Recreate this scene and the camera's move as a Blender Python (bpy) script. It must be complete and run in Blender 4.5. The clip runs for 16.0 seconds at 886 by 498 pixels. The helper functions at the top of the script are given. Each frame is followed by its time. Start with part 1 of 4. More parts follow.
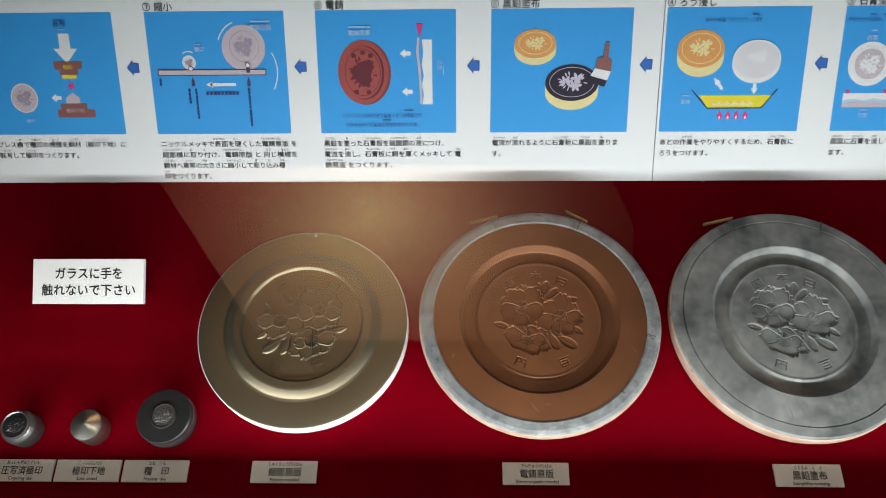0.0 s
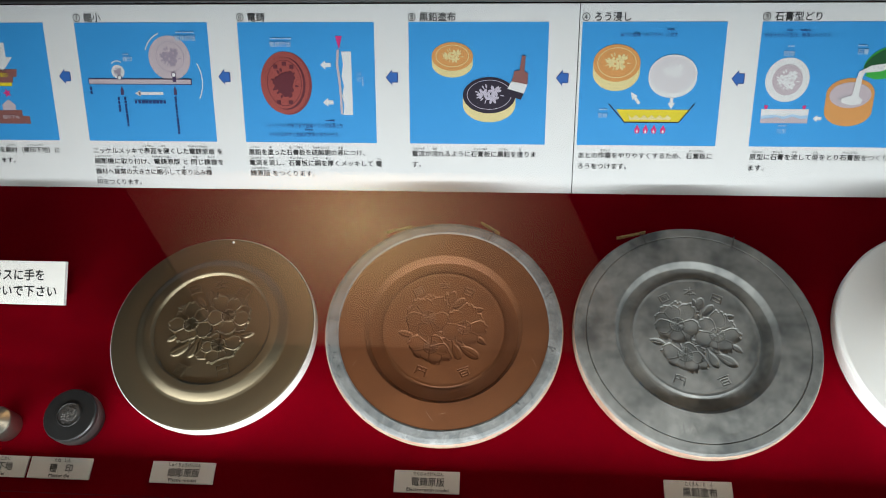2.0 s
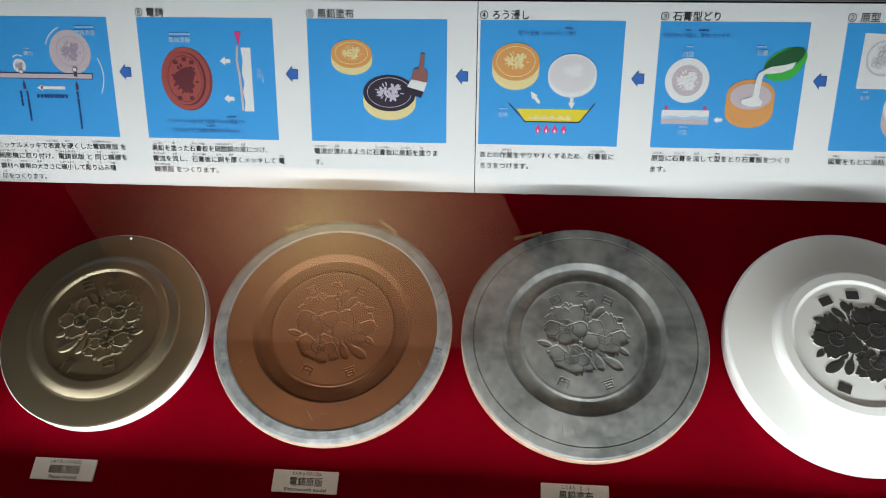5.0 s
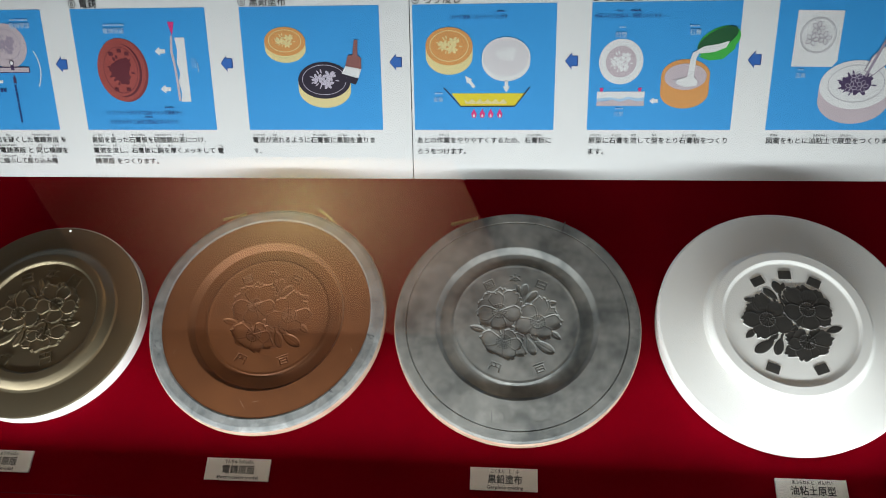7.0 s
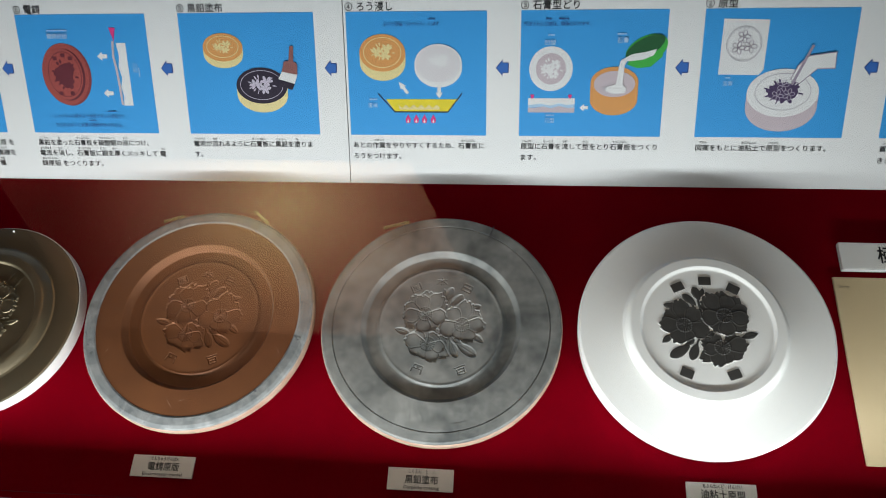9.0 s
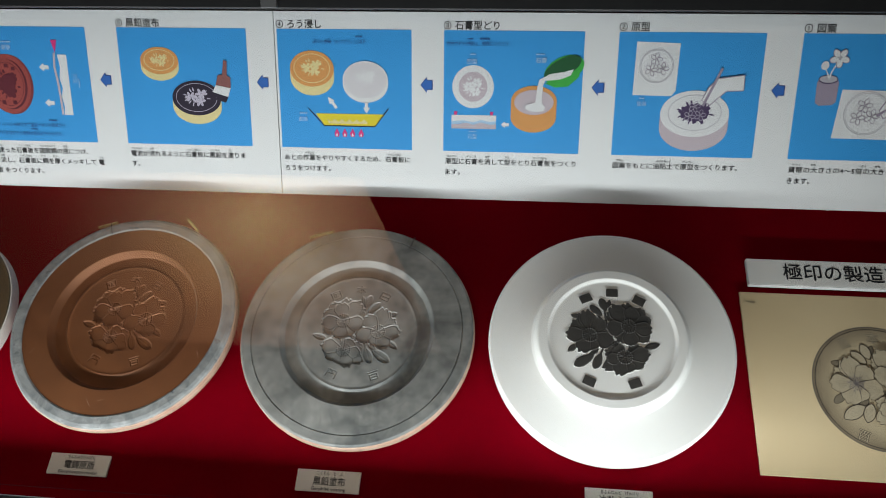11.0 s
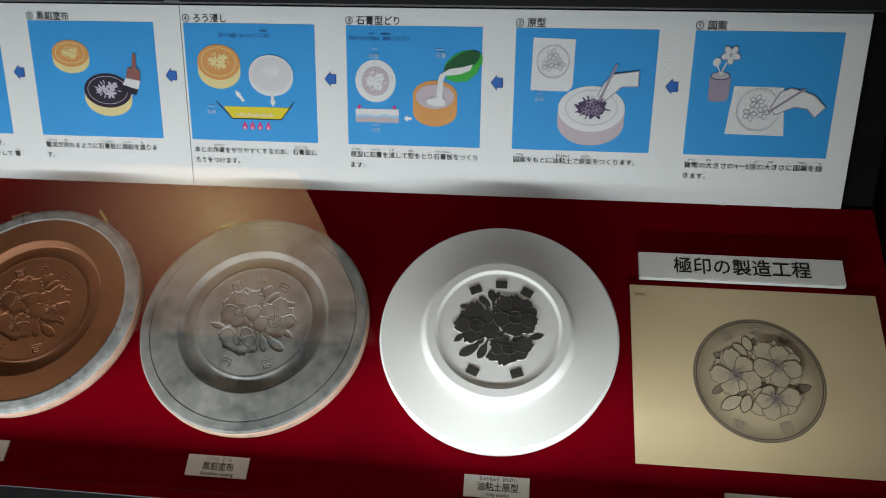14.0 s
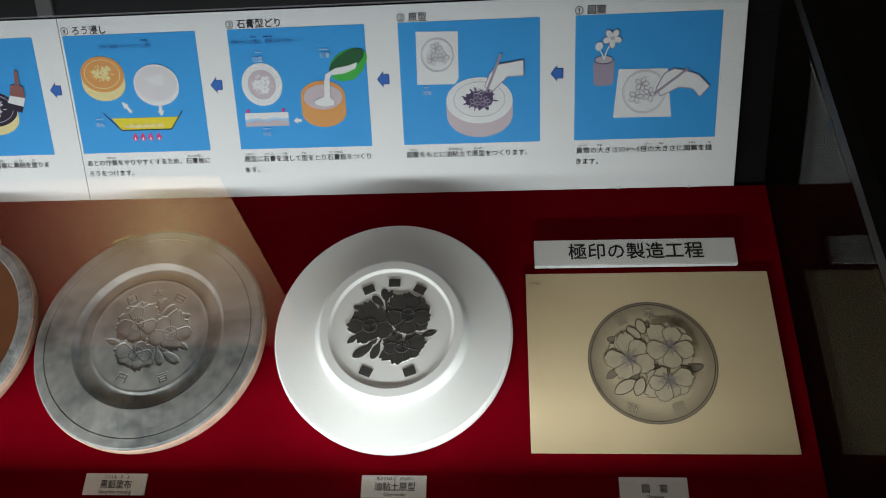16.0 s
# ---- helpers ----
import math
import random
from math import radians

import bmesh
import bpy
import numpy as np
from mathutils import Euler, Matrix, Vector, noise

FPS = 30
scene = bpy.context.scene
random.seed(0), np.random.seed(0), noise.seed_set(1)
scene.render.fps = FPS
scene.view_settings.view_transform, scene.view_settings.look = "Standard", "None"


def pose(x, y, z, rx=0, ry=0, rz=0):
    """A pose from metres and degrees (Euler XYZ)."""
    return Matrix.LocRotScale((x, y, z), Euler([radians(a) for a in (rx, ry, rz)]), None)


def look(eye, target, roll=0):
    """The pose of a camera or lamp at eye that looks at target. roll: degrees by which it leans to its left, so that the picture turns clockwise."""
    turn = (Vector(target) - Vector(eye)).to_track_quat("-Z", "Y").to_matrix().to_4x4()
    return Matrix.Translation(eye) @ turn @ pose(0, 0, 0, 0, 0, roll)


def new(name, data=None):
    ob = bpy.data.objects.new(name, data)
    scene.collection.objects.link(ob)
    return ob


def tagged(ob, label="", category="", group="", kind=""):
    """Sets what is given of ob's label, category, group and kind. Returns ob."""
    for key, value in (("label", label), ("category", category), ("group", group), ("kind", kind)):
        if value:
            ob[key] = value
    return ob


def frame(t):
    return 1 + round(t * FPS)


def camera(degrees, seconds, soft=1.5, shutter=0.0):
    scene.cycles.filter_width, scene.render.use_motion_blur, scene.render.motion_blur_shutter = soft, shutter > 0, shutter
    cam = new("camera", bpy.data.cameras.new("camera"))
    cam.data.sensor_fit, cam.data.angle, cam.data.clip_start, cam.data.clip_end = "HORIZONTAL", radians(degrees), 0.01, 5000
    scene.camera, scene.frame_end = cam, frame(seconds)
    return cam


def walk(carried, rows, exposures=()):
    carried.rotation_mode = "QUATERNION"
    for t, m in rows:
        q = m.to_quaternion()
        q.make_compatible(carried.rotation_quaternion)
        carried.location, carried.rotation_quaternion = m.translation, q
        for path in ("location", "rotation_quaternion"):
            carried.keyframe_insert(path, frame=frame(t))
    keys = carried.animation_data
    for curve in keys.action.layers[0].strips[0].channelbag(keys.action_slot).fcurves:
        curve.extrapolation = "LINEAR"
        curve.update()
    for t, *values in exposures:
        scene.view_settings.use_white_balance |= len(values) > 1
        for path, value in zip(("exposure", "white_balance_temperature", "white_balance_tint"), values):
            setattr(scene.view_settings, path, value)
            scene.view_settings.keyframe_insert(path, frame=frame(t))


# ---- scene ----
cam = camera(60.8, 16.0, soft=0.95)
PATH = [
    (0, (0.014, -0.028, 1.405), (-0.037, 1.88, 0.81), -0.5),
    (0.5, (0.039, -0.027, 1.406), (-0.026, 1.882, 0.814), -0.2),
    (1, (0.07, -0.028, 1.408), (-0.013, 1.882, 0.821), -0.2),
    (1.5, (0.101, -0.03, 1.408), (-0.004, 1.881, 0.829), -0.2),
    (2, (0.129, -0.031, 1.411), (-0.001, 1.879, 0.83), -0.1),
    (2.5, (0.166, -0.035, 1.401), (0.032, 1.874, 0.82), -0.2),
    (3, (0.197, -0.032, 1.399), (0.078, 1.877, 0.813), -0.5),
    (3.5, (0.205, -0.029, 1.407), (0.108, 1.882, 0.824), -0.9),
    (3.7, (0.206, -0.024, 1.415), (0.112, 1.885, 0.824), -0.9),
    (6, (0.275, -0.016, 1.416), (0.095, 1.882, 0.809), 1.1),
    (6.5, (0.295, -0.014, 1.415), (0.119, 1.879, 0.793), 0.1),
    (7, (0.304, -0.012, 1.415), (0.142, 1.879, 0.783), -0.8),
    (7.5, (0.312, -0.009, 1.419), (0.151, 1.88, 0.783), -1.5),
    (8, (0.326, -0.013, 1.419), (0.164, 1.877, 0.785), -1.6),
    (8.5, (0.349, -0.015, 1.418), (0.183, 1.875, 0.787), -1.2),
    (9, (0.383, -0.015, 1.42), (0.191, 1.874, 0.791), -0.6),
    (9.5, (0.414, -0.015, 1.417), (0.215, 1.878, 0.805), 0.0),
    (10, (0.44, -0.021, 1.412), (0.248, 1.88, 0.821), 0.0),
    (12.5, (0.49, -0.036, 1.414), (0.291, 1.875, 0.859), 1.4),
    (13, (0.518, -0.029, 1.417), (0.314, 1.877, 0.847), 1.4),
    (13.5, (0.545, -0.03, 1.42), (0.343, 1.87, 0.829), 1.1),
    (14, (0.565, -0.035, 1.417), (0.369, 1.868, 0.832), 0.8),
    (14.5, (0.587, -0.03, 1.42), (0.4, 1.872, 0.829), 0.3),
    (15, (0.613, -0.024, 1.424), (0.435, 1.877, 0.828), -0.5),
    (15.5, (0.636, -0.021, 1.426), (0.473, 1.877, 0.819), -1.5),
    (16, (0.653, -0.021, 1.424), (0.496, 1.875, 0.809), -2.4),
]
EXPOSURES = [(0.0, 0.08), (3.5, 0.04), (7.0, -0.02), (10.0, -0.12), (12.5, -0.24), (16.0, -0.28)]
walk(cam, [(t, look(eye, target, roll)) for t, eye, target, roll in PATH], EXPOSURES)

# ---- world and lights ----
world = bpy.data.worlds.new("room_dark")
scene.world = world
world.use_nodes = True
world.node_tree.nodes["Background"].inputs[0].default_value = (0.02, 0.02, 0.022, 1)
world.node_tree.nodes["Background"].inputs[1].default_value = 0.3


def area_lamp(name, place, target, size, size_y, watts, colour, spread=180):
    data = bpy.data.lights.new(name, "AREA")
    data.shape, data.size, data.size_y, data.energy, data.color = "RECTANGLE", size, size_y, watts, colour
    data.spread = radians(spread)
    ob = new(name, data)
    ob.matrix_world = look(place, target)
    return ob


# the strip lamp hidden behind the lip at the case's front foot
STRIP = area_lamp("strip_light", (0.16, 0.400, 1.018), (0.16, 0.66, 1.25), 1.26, 0.012, 4.5, (0.90, 0.97, 1.0))


# ---- materials ----
def mat(name, colour, rough=0.6, metal=0.0, second=None, scale=40.0, amount=0.5, grain=0.0, grain_scale=600.0, bump=0.0, bump_scale=300.0,
        spec=0.5, emit=0.0, spots=None):
    m = bpy.data.materials.new(name)
    m.use_nodes = True
    nt = m.node_tree
    b = nt.nodes["Principled BSDF"]
    b.inputs["Roughness"].default_value, b.inputs["Metallic"].default_value = rough, metal
    b.inputs["Specular IOR Level"].default_value = spec
    b.inputs["Base Color"].default_value = (*colour, 1)
    if second or grain or bump or spots:
        coords = nt.nodes.new("ShaderNodeTexCoord")
        last = None
        if second:
            n = nt.nodes.new("ShaderNodeTexNoise")
            n.inputs["Scale"].default_value, n.inputs["Detail"].default_value = scale, 6
            n.inputs["Roughness"].default_value = 0.62
            nt.links.new(coords.outputs["Object"], n.inputs["Vector"])
            r = nt.nodes.new("ShaderNodeValToRGB")
            r.color_ramp.elements[0].position, r.color_ramp.elements[1].position = 0.5 - amount / 2, 0.5 + amount / 2
            r.color_ramp.elements[0].color, r.color_ramp.elements[1].color = (*colour, 1), (*second, 1)
            nt.links.new(n.outputs["Fac"], r.inputs[0])
            last = r.outputs[0]
        if grain:
            n2 = nt.nodes.new("ShaderNodeTexNoise")
            n2.inputs["Scale"].default_value, n2.inputs["Detail"].default_value = grain_scale, 3
            nt.links.new(coords.outputs["Object"], n2.inputs["Vector"])
            mr = nt.nodes.new("ShaderNodeMapRange")
            mr.inputs["To Min"].default_value, mr.inputs["To Max"].default_value = 1 - grain, 1 + grain
            nt.links.new(n2.outputs["Fac"], mr.inputs["Value"])
            mx = nt.nodes.new("ShaderNodeMix")
            mx.data_type, mx.blend_type = "RGBA", "MULTIPLY"
            mx.inputs[0].default_value = 1.0
            if last:
                nt.links.new(last, mx.inputs[6])
            else:
                mx.inputs[6].default_value = (*colour, 1)
            nt.links.new(mr.outputs[0], mx.inputs[7])
            last = mx.outputs[2]
        if spots:
            n4 = nt.nodes.new("ShaderNodeTexNoise")
            n4.inputs["Scale"].default_value, n4.inputs["Detail"].default_value = spots[1], 8
            n4.inputs["Roughness"].default_value = 0.7
            nt.links.new(coords.outputs["Object"], n4.inputs["Vector"])
            r4 = nt.nodes.new("ShaderNodeValToRGB")
            r4.color_ramp.elements[0].position, r4.color_ramp.elements[1].position = spots[2], spots[2] + 0.06
            nt.links.new(n4.outputs["Fac"], r4.inputs[0])
            m4 = nt.nodes.new("ShaderNodeMix")
            m4.data_type = "RGBA"
            nt.links.new(r4.outputs[0], m4.inputs[0])
            if last:
                nt.links.new(last, m4.inputs[6])
            else:
                m4.inputs[6].default_value = (*colour, 1)
            m4.inputs[7].default_value = (*spots[0], 1)
            last = m4.outputs[2]
        if last:
            nt.links.new(last, b.inputs["Base Color"])
        if bump:
            n3 = nt.nodes.new("ShaderNodeTexNoise")
            n3.inputs["Scale"].default_value, n3.inputs["Detail"].default_value = bump_scale, 4
            nt.links.new(coords.outputs["Object"], n3.inputs["Vector"])
            bp = nt.nodes.new("ShaderNodeBump")
            bp.inputs["Strength"].default_value, bp.inputs["Distance"].default_value = bump, 0.001
            nt.links.new(n3.outputs["Fac"], bp.inputs["Height"])
            nt.links.new(bp.outputs[0], b.inputs["Normal"])
    if emit:
        b.inputs["Emission Color"].default_value, b.inputs["Emission Strength"].default_value = (*colour, 1), emit
    return m


def glass(name, face=0.042, graze=0.95):
    """Thin clear sheet: lets the light straight through, with a gloss that rises towards grazing angles."""
    m = bpy.data.materials.new(name)
    m.use_nodes = True
    nt = m.node_tree
    nt.nodes.remove(nt.nodes["Principled BSDF"])
    clear, gloss, mix, weight, power, rise = (nt.nodes.new(k) for k in ("ShaderNodeBsdfTransparent", "ShaderNodeBsdfGlossy", "ShaderNodeMixShader", "ShaderNodeLayerWeight", "ShaderNodeMath", "ShaderNodeMapRange"))
    clear.inputs[0].default_value, gloss.inputs["Roughness"].default_value = (0.985, 0.99, 0.985, 1), 0.0
    weight.inputs[0].default_value, power.operation = 0.5, "POWER"
    power.inputs[1].default_value = 5.0
    rise.inputs["To Min"].default_value, rise.inputs["To Max"].default_value = face, graze
    nt.links.new(weight.outputs["Facing"], power.inputs[0])
    nt.links.new(power.outputs[0], rise.inputs["Value"])
    nt.links.new(rise.outputs[0], mix.inputs[0])
    nt.links.new(clear.outputs[0], mix.inputs[1])
    nt.links.new(gloss.outputs[0], mix.inputs[2])
    nt.links.new(mix.outputs[0], nt.nodes["Material Output"].inputs["Surface"])
    return m


FELT = mat("red_felt", (0.178, 0.0006, 0.0060), 0.97, second=(0.148, 0.0005, 0.0048), scale=25, grain=0.12, grain_scale=1500, bump=0.25, bump_scale=1800, spec=0.0)
BLACK = mat("black_painted_metal", (0.012, 0.012, 0.013), 0.45, second=(0.018, 0.018, 0.018), scale=60, bump=0.05)
BLACK_BACK = mat("black_back_board", (0.005, 0.005, 0.005), 0.95, second=(0.008, 0.0075, 0.0075), scale=30, spec=0.1)
ALU = mat("brushed_aluminium", (0.55, 0.54, 0.50), 0.4, 1.0, grain=0.1, grain_scale=300)
BOARD = mat("white_panel_board", (0.83, 0.83, 0.82), 0.45, second=(0.79, 0.79, 0.785), scale=8, grain=0.015, grain_scale=900)
BLUE = mat("printed_blue", (0.043, 0.345, 0.77), 0.45, second=(0.040, 0.325, 0.74), scale=12, grain=0.02, grain_scale=900)
GLASS = glass("clear_glass")
SIDE_GLASS = glass("clear_side_glass", 0.03, 0.32)
WHITE_CLAY = mat("white_plaster", (0.86, 0.85, 0.815), 0.75, second=(0.82, 0.81, 0.775), scale=20, grain=0.02, bump=0.06, bump_scale=500)
GOLD = mat("bronze_lacquer", (0.215, 0.176, 0.115), 0.45, 0.92, second=(0.19, 0.153, 0.098), scale=14, grain=0.06, bump=0.05, bump_scale=700)
COPPER = mat("copper_plating", (0.225, 0.086, 0.033), 0.46, 0.45, second=(0.155, 0.058, 0.023), scale=26, amount=0.4, grain=0.10, bump=0.06, bump_scale=600)
GRAPHITE = mat("graphite_plaster", (0.30, 0.297, 0.276), 0.5, 0.10, second=(0.080, 0.085, 0.083), scale=27, amount=0.36, grain=0.22, grain_scale=150, bump=0.22, bump_scale=260)
GRAPHITE_RIM = mat("graphite_rim", (0.30, 0.305, 0.295), 0.6, second=(0.13, 0.138, 0.14), scale=75, amount=0.34, grain=0.25, grain_scale=260, bump=0.3, bump_scale=200, spots=((0.07, 0.073, 0.075), 120, 0.60))
RAW_EDGE = mat("raw_plaster_edge", (0.36, 0.20, 0.13), 0.8, second=(0.48, 0.35, 0.265), scale=45, amount=0.35, grain=0.15, bump=0.25, spots=((0.17, 0.15, 0.135), 70, 0.58))
WALL_DARK = mat("dark_wall_paint", (0.016, 0.015, 0.014), 0.9, second=(0.012, 0.011, 0.0105), scale=3, grain=0.03, grain_scale=200)
CARPET = mat("dark_carpet", (0.05, 0.045, 0.045), 0.95, second=(0.035, 0.03, 0.03), scale=30, bump=0.3)


# ---- building tools ----
def tidy(name, bm, material, smooth=False):
    """A mesh with its materials; smooth: True, or the angle past which edges stay sharp."""
    me = bpy.data.meshes.new(name)
    bm.normal_update()
    bm.to_mesh(me)
    bm.free()
    for m in material if isinstance(material, (list, tuple)) else [material]:
        me.materials.append(m)
    if smooth:
        me.polygons.foreach_set("use_smooth", [True] * len(me.polygons))
        me.set_sharp_from_angle(angle=radians(14))
    return me


def part(name, bm, material, parent=None, label="", m=None, smooth=False):
    ob = new(name, tidy(name, bm, material, smooth))
    if parent:
        ob.parent = parent
    if m is not None:
        ob.matrix_basis = m
    return tagged(ob, label)


def empty(name, m, label, category, group=""):
    ob = new(name)
    ob.empty_display_size = 0.02
    ob.matrix_world = m
    return tagged(ob, label, category, group)


def box(x0, x1, y0, y1, z0, z1, bevel=0.0, bm=None):
    bm = bm or bmesh.new()
    made = bmesh.ops.create_cube(bm, size=1, matrix=Matrix.Translation(((x0 + x1) / 2, (y0 + y1) / 2, (z0 + z1) / 2)) @ Matrix.Diagonal((x1 - x0, y1 - y0, z1 - z0, 1)))
    if bevel:
        edges = list({e for v in made["verts"] for e in v.link_edges})
        bmesh.ops.bevel(bm, geom=edges, offset=bevel, segments=2, affect="EDGES", profile=0.5)
    return bm


def prism(points, x0, x1):
    """A bar along x with the outline points (y, z)."""
    bm = bmesh.new()
    a = [bm.verts.new((x0, y, z)) for y, z in points]
    b = [bm.verts.new((x1, y, z)) for y, z in points]
    bm.faces.new(a)
    bm.faces.new(list(reversed(b)))
    for i in range(len(a)):
        j = (i + 1) % len(a)
        bm.faces.new((a[j], a[i], b[i], b[j]))
    bmesh.ops.recalc_face_normals(bm, faces=bm.faces[:])
    return bm


def lathe(profile, steps=160, wobble=0.0, seed=0):
    """A turned body about z; profile of (radius, height), open or starting on the axis."""
    bm = bmesh.new()
    rings = []
    for k, (r, z) in enumerate(profile):
        if r < 1e-6:
            rings.append([bm.verts.new((0, 0, z))])
            continue
        ring = []
        for i in range(steps):
            a = 2 * math.pi * i / steps
            w = 1 + wobble * noise.noise((math.cos(a) * 3 + seed, math.sin(a) * 3, k * 0.35)) if wobble else 1
            ring.append(bm.verts.new((r * w * math.cos(a), r * w * math.sin(a), z)))
        rings.append(ring)
    for a, b in zip(rings, rings[1:]):
        for i in range(steps):
            j = (i + 1) % steps
            if len(a) == 1:
                bm.faces.new((a[0], b[i], b[j]))
            elif len(b) == 1:
                bm.faces.new((a[i], b[0], a[j]))
            else:
                bm.faces.new((a[i], b[i], b[j], a[j]))
    bmesh.ops.recalc_face_normals(bm, faces=bm.faces[:])
    return bm


# the sloping board: u along x, v up the slope, n off its face
SLOPE = Matrix(((1, 0, 0, 0), (0, 0.70711, -0.70711, 0.6), (0, 0.70711, 0.70711, 1.096), (0, 0, 0, 1)))


def on_slope(u, v, h=0.0, turn=0.0):
    return SLOPE @ Matrix.Translation((u, v, h)) @ pose(0, 0, 0, 0, 0, turn)


# ---- the room ----
def shell(name, bm, material, label, category):
    return tagged(part(name, bm, material), label, category, kind="structure")


shell("floor", box(-3.2, 3.6, -2.6, 1.6, -0.1, 0.0), CARPET, "dark grey carpet floor of the exhibition room", "floor")
shell("wall_north", box(-3.2, 3.6, 1.2, 1.3, 0.0, 2.7), WALL_DARK, "dark painted wall behind the showcase", "wall")
shell("wall_south", box(-3.2, 3.6, -2.6, -2.5, 0.0, 2.7), WALL_DARK, "dark painted wall behind the viewer", "wall")
shell("wall_west", box(-3.2, -3.1, -2.5, 1.2, 0.0, 2.7), WALL_DARK, "dark painted side wall of the room", "wall")
shell("wall_east", box(3.5, 3.6, -2.5, 1.2, 0.0, 2.7), WALL_DARK, "dark painted side wall of the room", "wall")
shell("ceiling", box(-3.2, 3.6, -2.6, 1.3, 2.7, 2.8), WALL_DARK, "dark painted ceiling", "ceiling")

# the warm ceiling light that the front glass mirrors, seen through the added canopy's gap
DIFFUSER = mat("painted_glow_diffuser", (0.06, 0.05, 0.04), 0.6)
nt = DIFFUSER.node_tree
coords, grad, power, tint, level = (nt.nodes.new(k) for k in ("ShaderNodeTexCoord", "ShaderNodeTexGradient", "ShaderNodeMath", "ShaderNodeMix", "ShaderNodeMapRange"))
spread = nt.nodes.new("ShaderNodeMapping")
# glow painted into the emission: yellow core fading to a dim lit-ceiling red
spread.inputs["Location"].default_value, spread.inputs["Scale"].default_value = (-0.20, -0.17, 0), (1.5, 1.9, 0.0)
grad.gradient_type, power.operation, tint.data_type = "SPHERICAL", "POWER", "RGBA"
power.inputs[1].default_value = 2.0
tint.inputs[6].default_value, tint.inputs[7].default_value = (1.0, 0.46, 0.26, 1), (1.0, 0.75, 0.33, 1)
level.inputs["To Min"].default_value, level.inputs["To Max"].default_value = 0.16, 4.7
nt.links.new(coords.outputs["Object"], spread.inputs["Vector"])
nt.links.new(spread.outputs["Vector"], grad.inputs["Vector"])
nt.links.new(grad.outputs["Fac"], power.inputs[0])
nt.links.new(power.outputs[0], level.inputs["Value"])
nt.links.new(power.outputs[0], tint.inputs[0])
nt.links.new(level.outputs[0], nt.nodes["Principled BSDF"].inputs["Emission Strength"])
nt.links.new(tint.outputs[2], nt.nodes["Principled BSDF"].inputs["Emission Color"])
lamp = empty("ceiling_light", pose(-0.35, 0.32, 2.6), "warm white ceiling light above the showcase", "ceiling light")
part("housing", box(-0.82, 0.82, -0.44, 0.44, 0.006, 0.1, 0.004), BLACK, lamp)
part("diffuser", box(-0.80, 0.80, -0.42, 0.42, -0.006, 0.005, 0.002), DIFFUSER, lamp, "warm diffuser with the glow's falloff painted into its emission")


def slab(points, z0, z1):
    """A flat board with the outline points (x, y)."""
    bm = bmesh.new()
    low, high = ([bm.verts.new((x, y, z)) for x, y in points] for z in (z0, z1))
    bm.faces.new(low)
    bm.faces.new(high)
    for i in range(len(points)):
        j = (i + 1) % len(points)
        bm.faces.new((low[i], low[j], high[j], high[i]))
    bmesh.ops.recalc_face_normals(bm, faces=bm.faces[:])
    return bm


# unseen boards added overhead; their gap gives the mirrored glow its slanting edges
canopy = empty("glow_mask_canopy", pose(0, 0, 1.8), "unseen dark canopy added above the showcase, its slanting gap shapes the mirrored glow", "canopy")
for outline in ([(-0.82, 0.16), (0.62, 0.16), (0.62, 0.288), (-0.82, 0.288)], [(-0.82, 0.29), (-0.30, 0.29), (-0.457, 0.555), (-0.82, 0.555)],
                [(0.358, 0.29), (0.62, 0.29), (0.62, 0.555), (0.227, 0.555)], [(-0.82, 0.557), (0.62, 0.557), (0.62, 0.80), (-0.82, 0.80)]):
    part("mask_board", slab(outline, 0.0, 0.012), WALL_DARK, canopy)
for x, y, top in ((-0.78, 0.20, 0.793), (-0.78, 0.785, 0.9), (0.58, 0.20, 0.9), (0.58, 0.785, 0.9)):
    part("hanger", box(x - 0.006, x + 0.006, y - 0.006, y + 0.006, 0.012, top), BLACK, canopy)

# unseen fill light added at the ceiling behind the viewer, brightens cards and plates
area_lamp("room_fill_light", (0.2, -1.1, 2.645), (0.2, -1.1, 0.0), 0.9, 0.5, 8.5, (1.0, 0.92, 0.80))
lamp = empty("ceiling_light", pose(0.2, -1.1, 2.66), "unseen square warm fill light added at the ceiling behind the viewer", "ceiling light")
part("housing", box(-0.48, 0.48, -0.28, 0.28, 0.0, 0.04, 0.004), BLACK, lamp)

# ---- the showcase ----
X0, X1 = -0.56, 0.918
case = empty("display_case", pose(0, 0, 0), "black framed museum showcase with sloping red board and glass front", "showcase")
part("base", box(X0 - 0.02, X1 + 0.02, 0.335, 0.85, 0.02, 0.985, 0.004), BLACK, case)
part("slope_board", prism([(0.506, 1.002), (0.7425, 1.2385), (0.7425, 1.0), (0.506, 0.988)], X0, X1), FELT, case, "red felt covered sloping board")
part("back_board", box(X0, X1, 0.7465, 0.76, 0.99, 1.47), BLACK_BACK, case, "matt black back board")
part("case_floor", box(X0, X1, 0.37, 0.506, 0.986, 0.992), BLACK, case)
part("light_baffle", box(X0, X1, 0.438, 0.440, 0.992, 1.0264), ALU, case, "thin metal baffle hiding the strip lamp")
part("lamp_hood", prism([(0.386, 1.069), (0.4160, 1.0753), (0.4160, 1.0773), (0.386, 1.072)], X0, X1), BLACK, case, "black hood over the strip lamp")
part("hood_edge", box(X0, X1, 0.4162, 0.4172, 1.0750, 1.0777), ALU, case, "thin pale metal edge")
part("top_frame", box(X0 - 0.015, X1 + 0.015, 0.722, 0.7465, 1.4275, 1.452, 0.0015), BLACK, case)
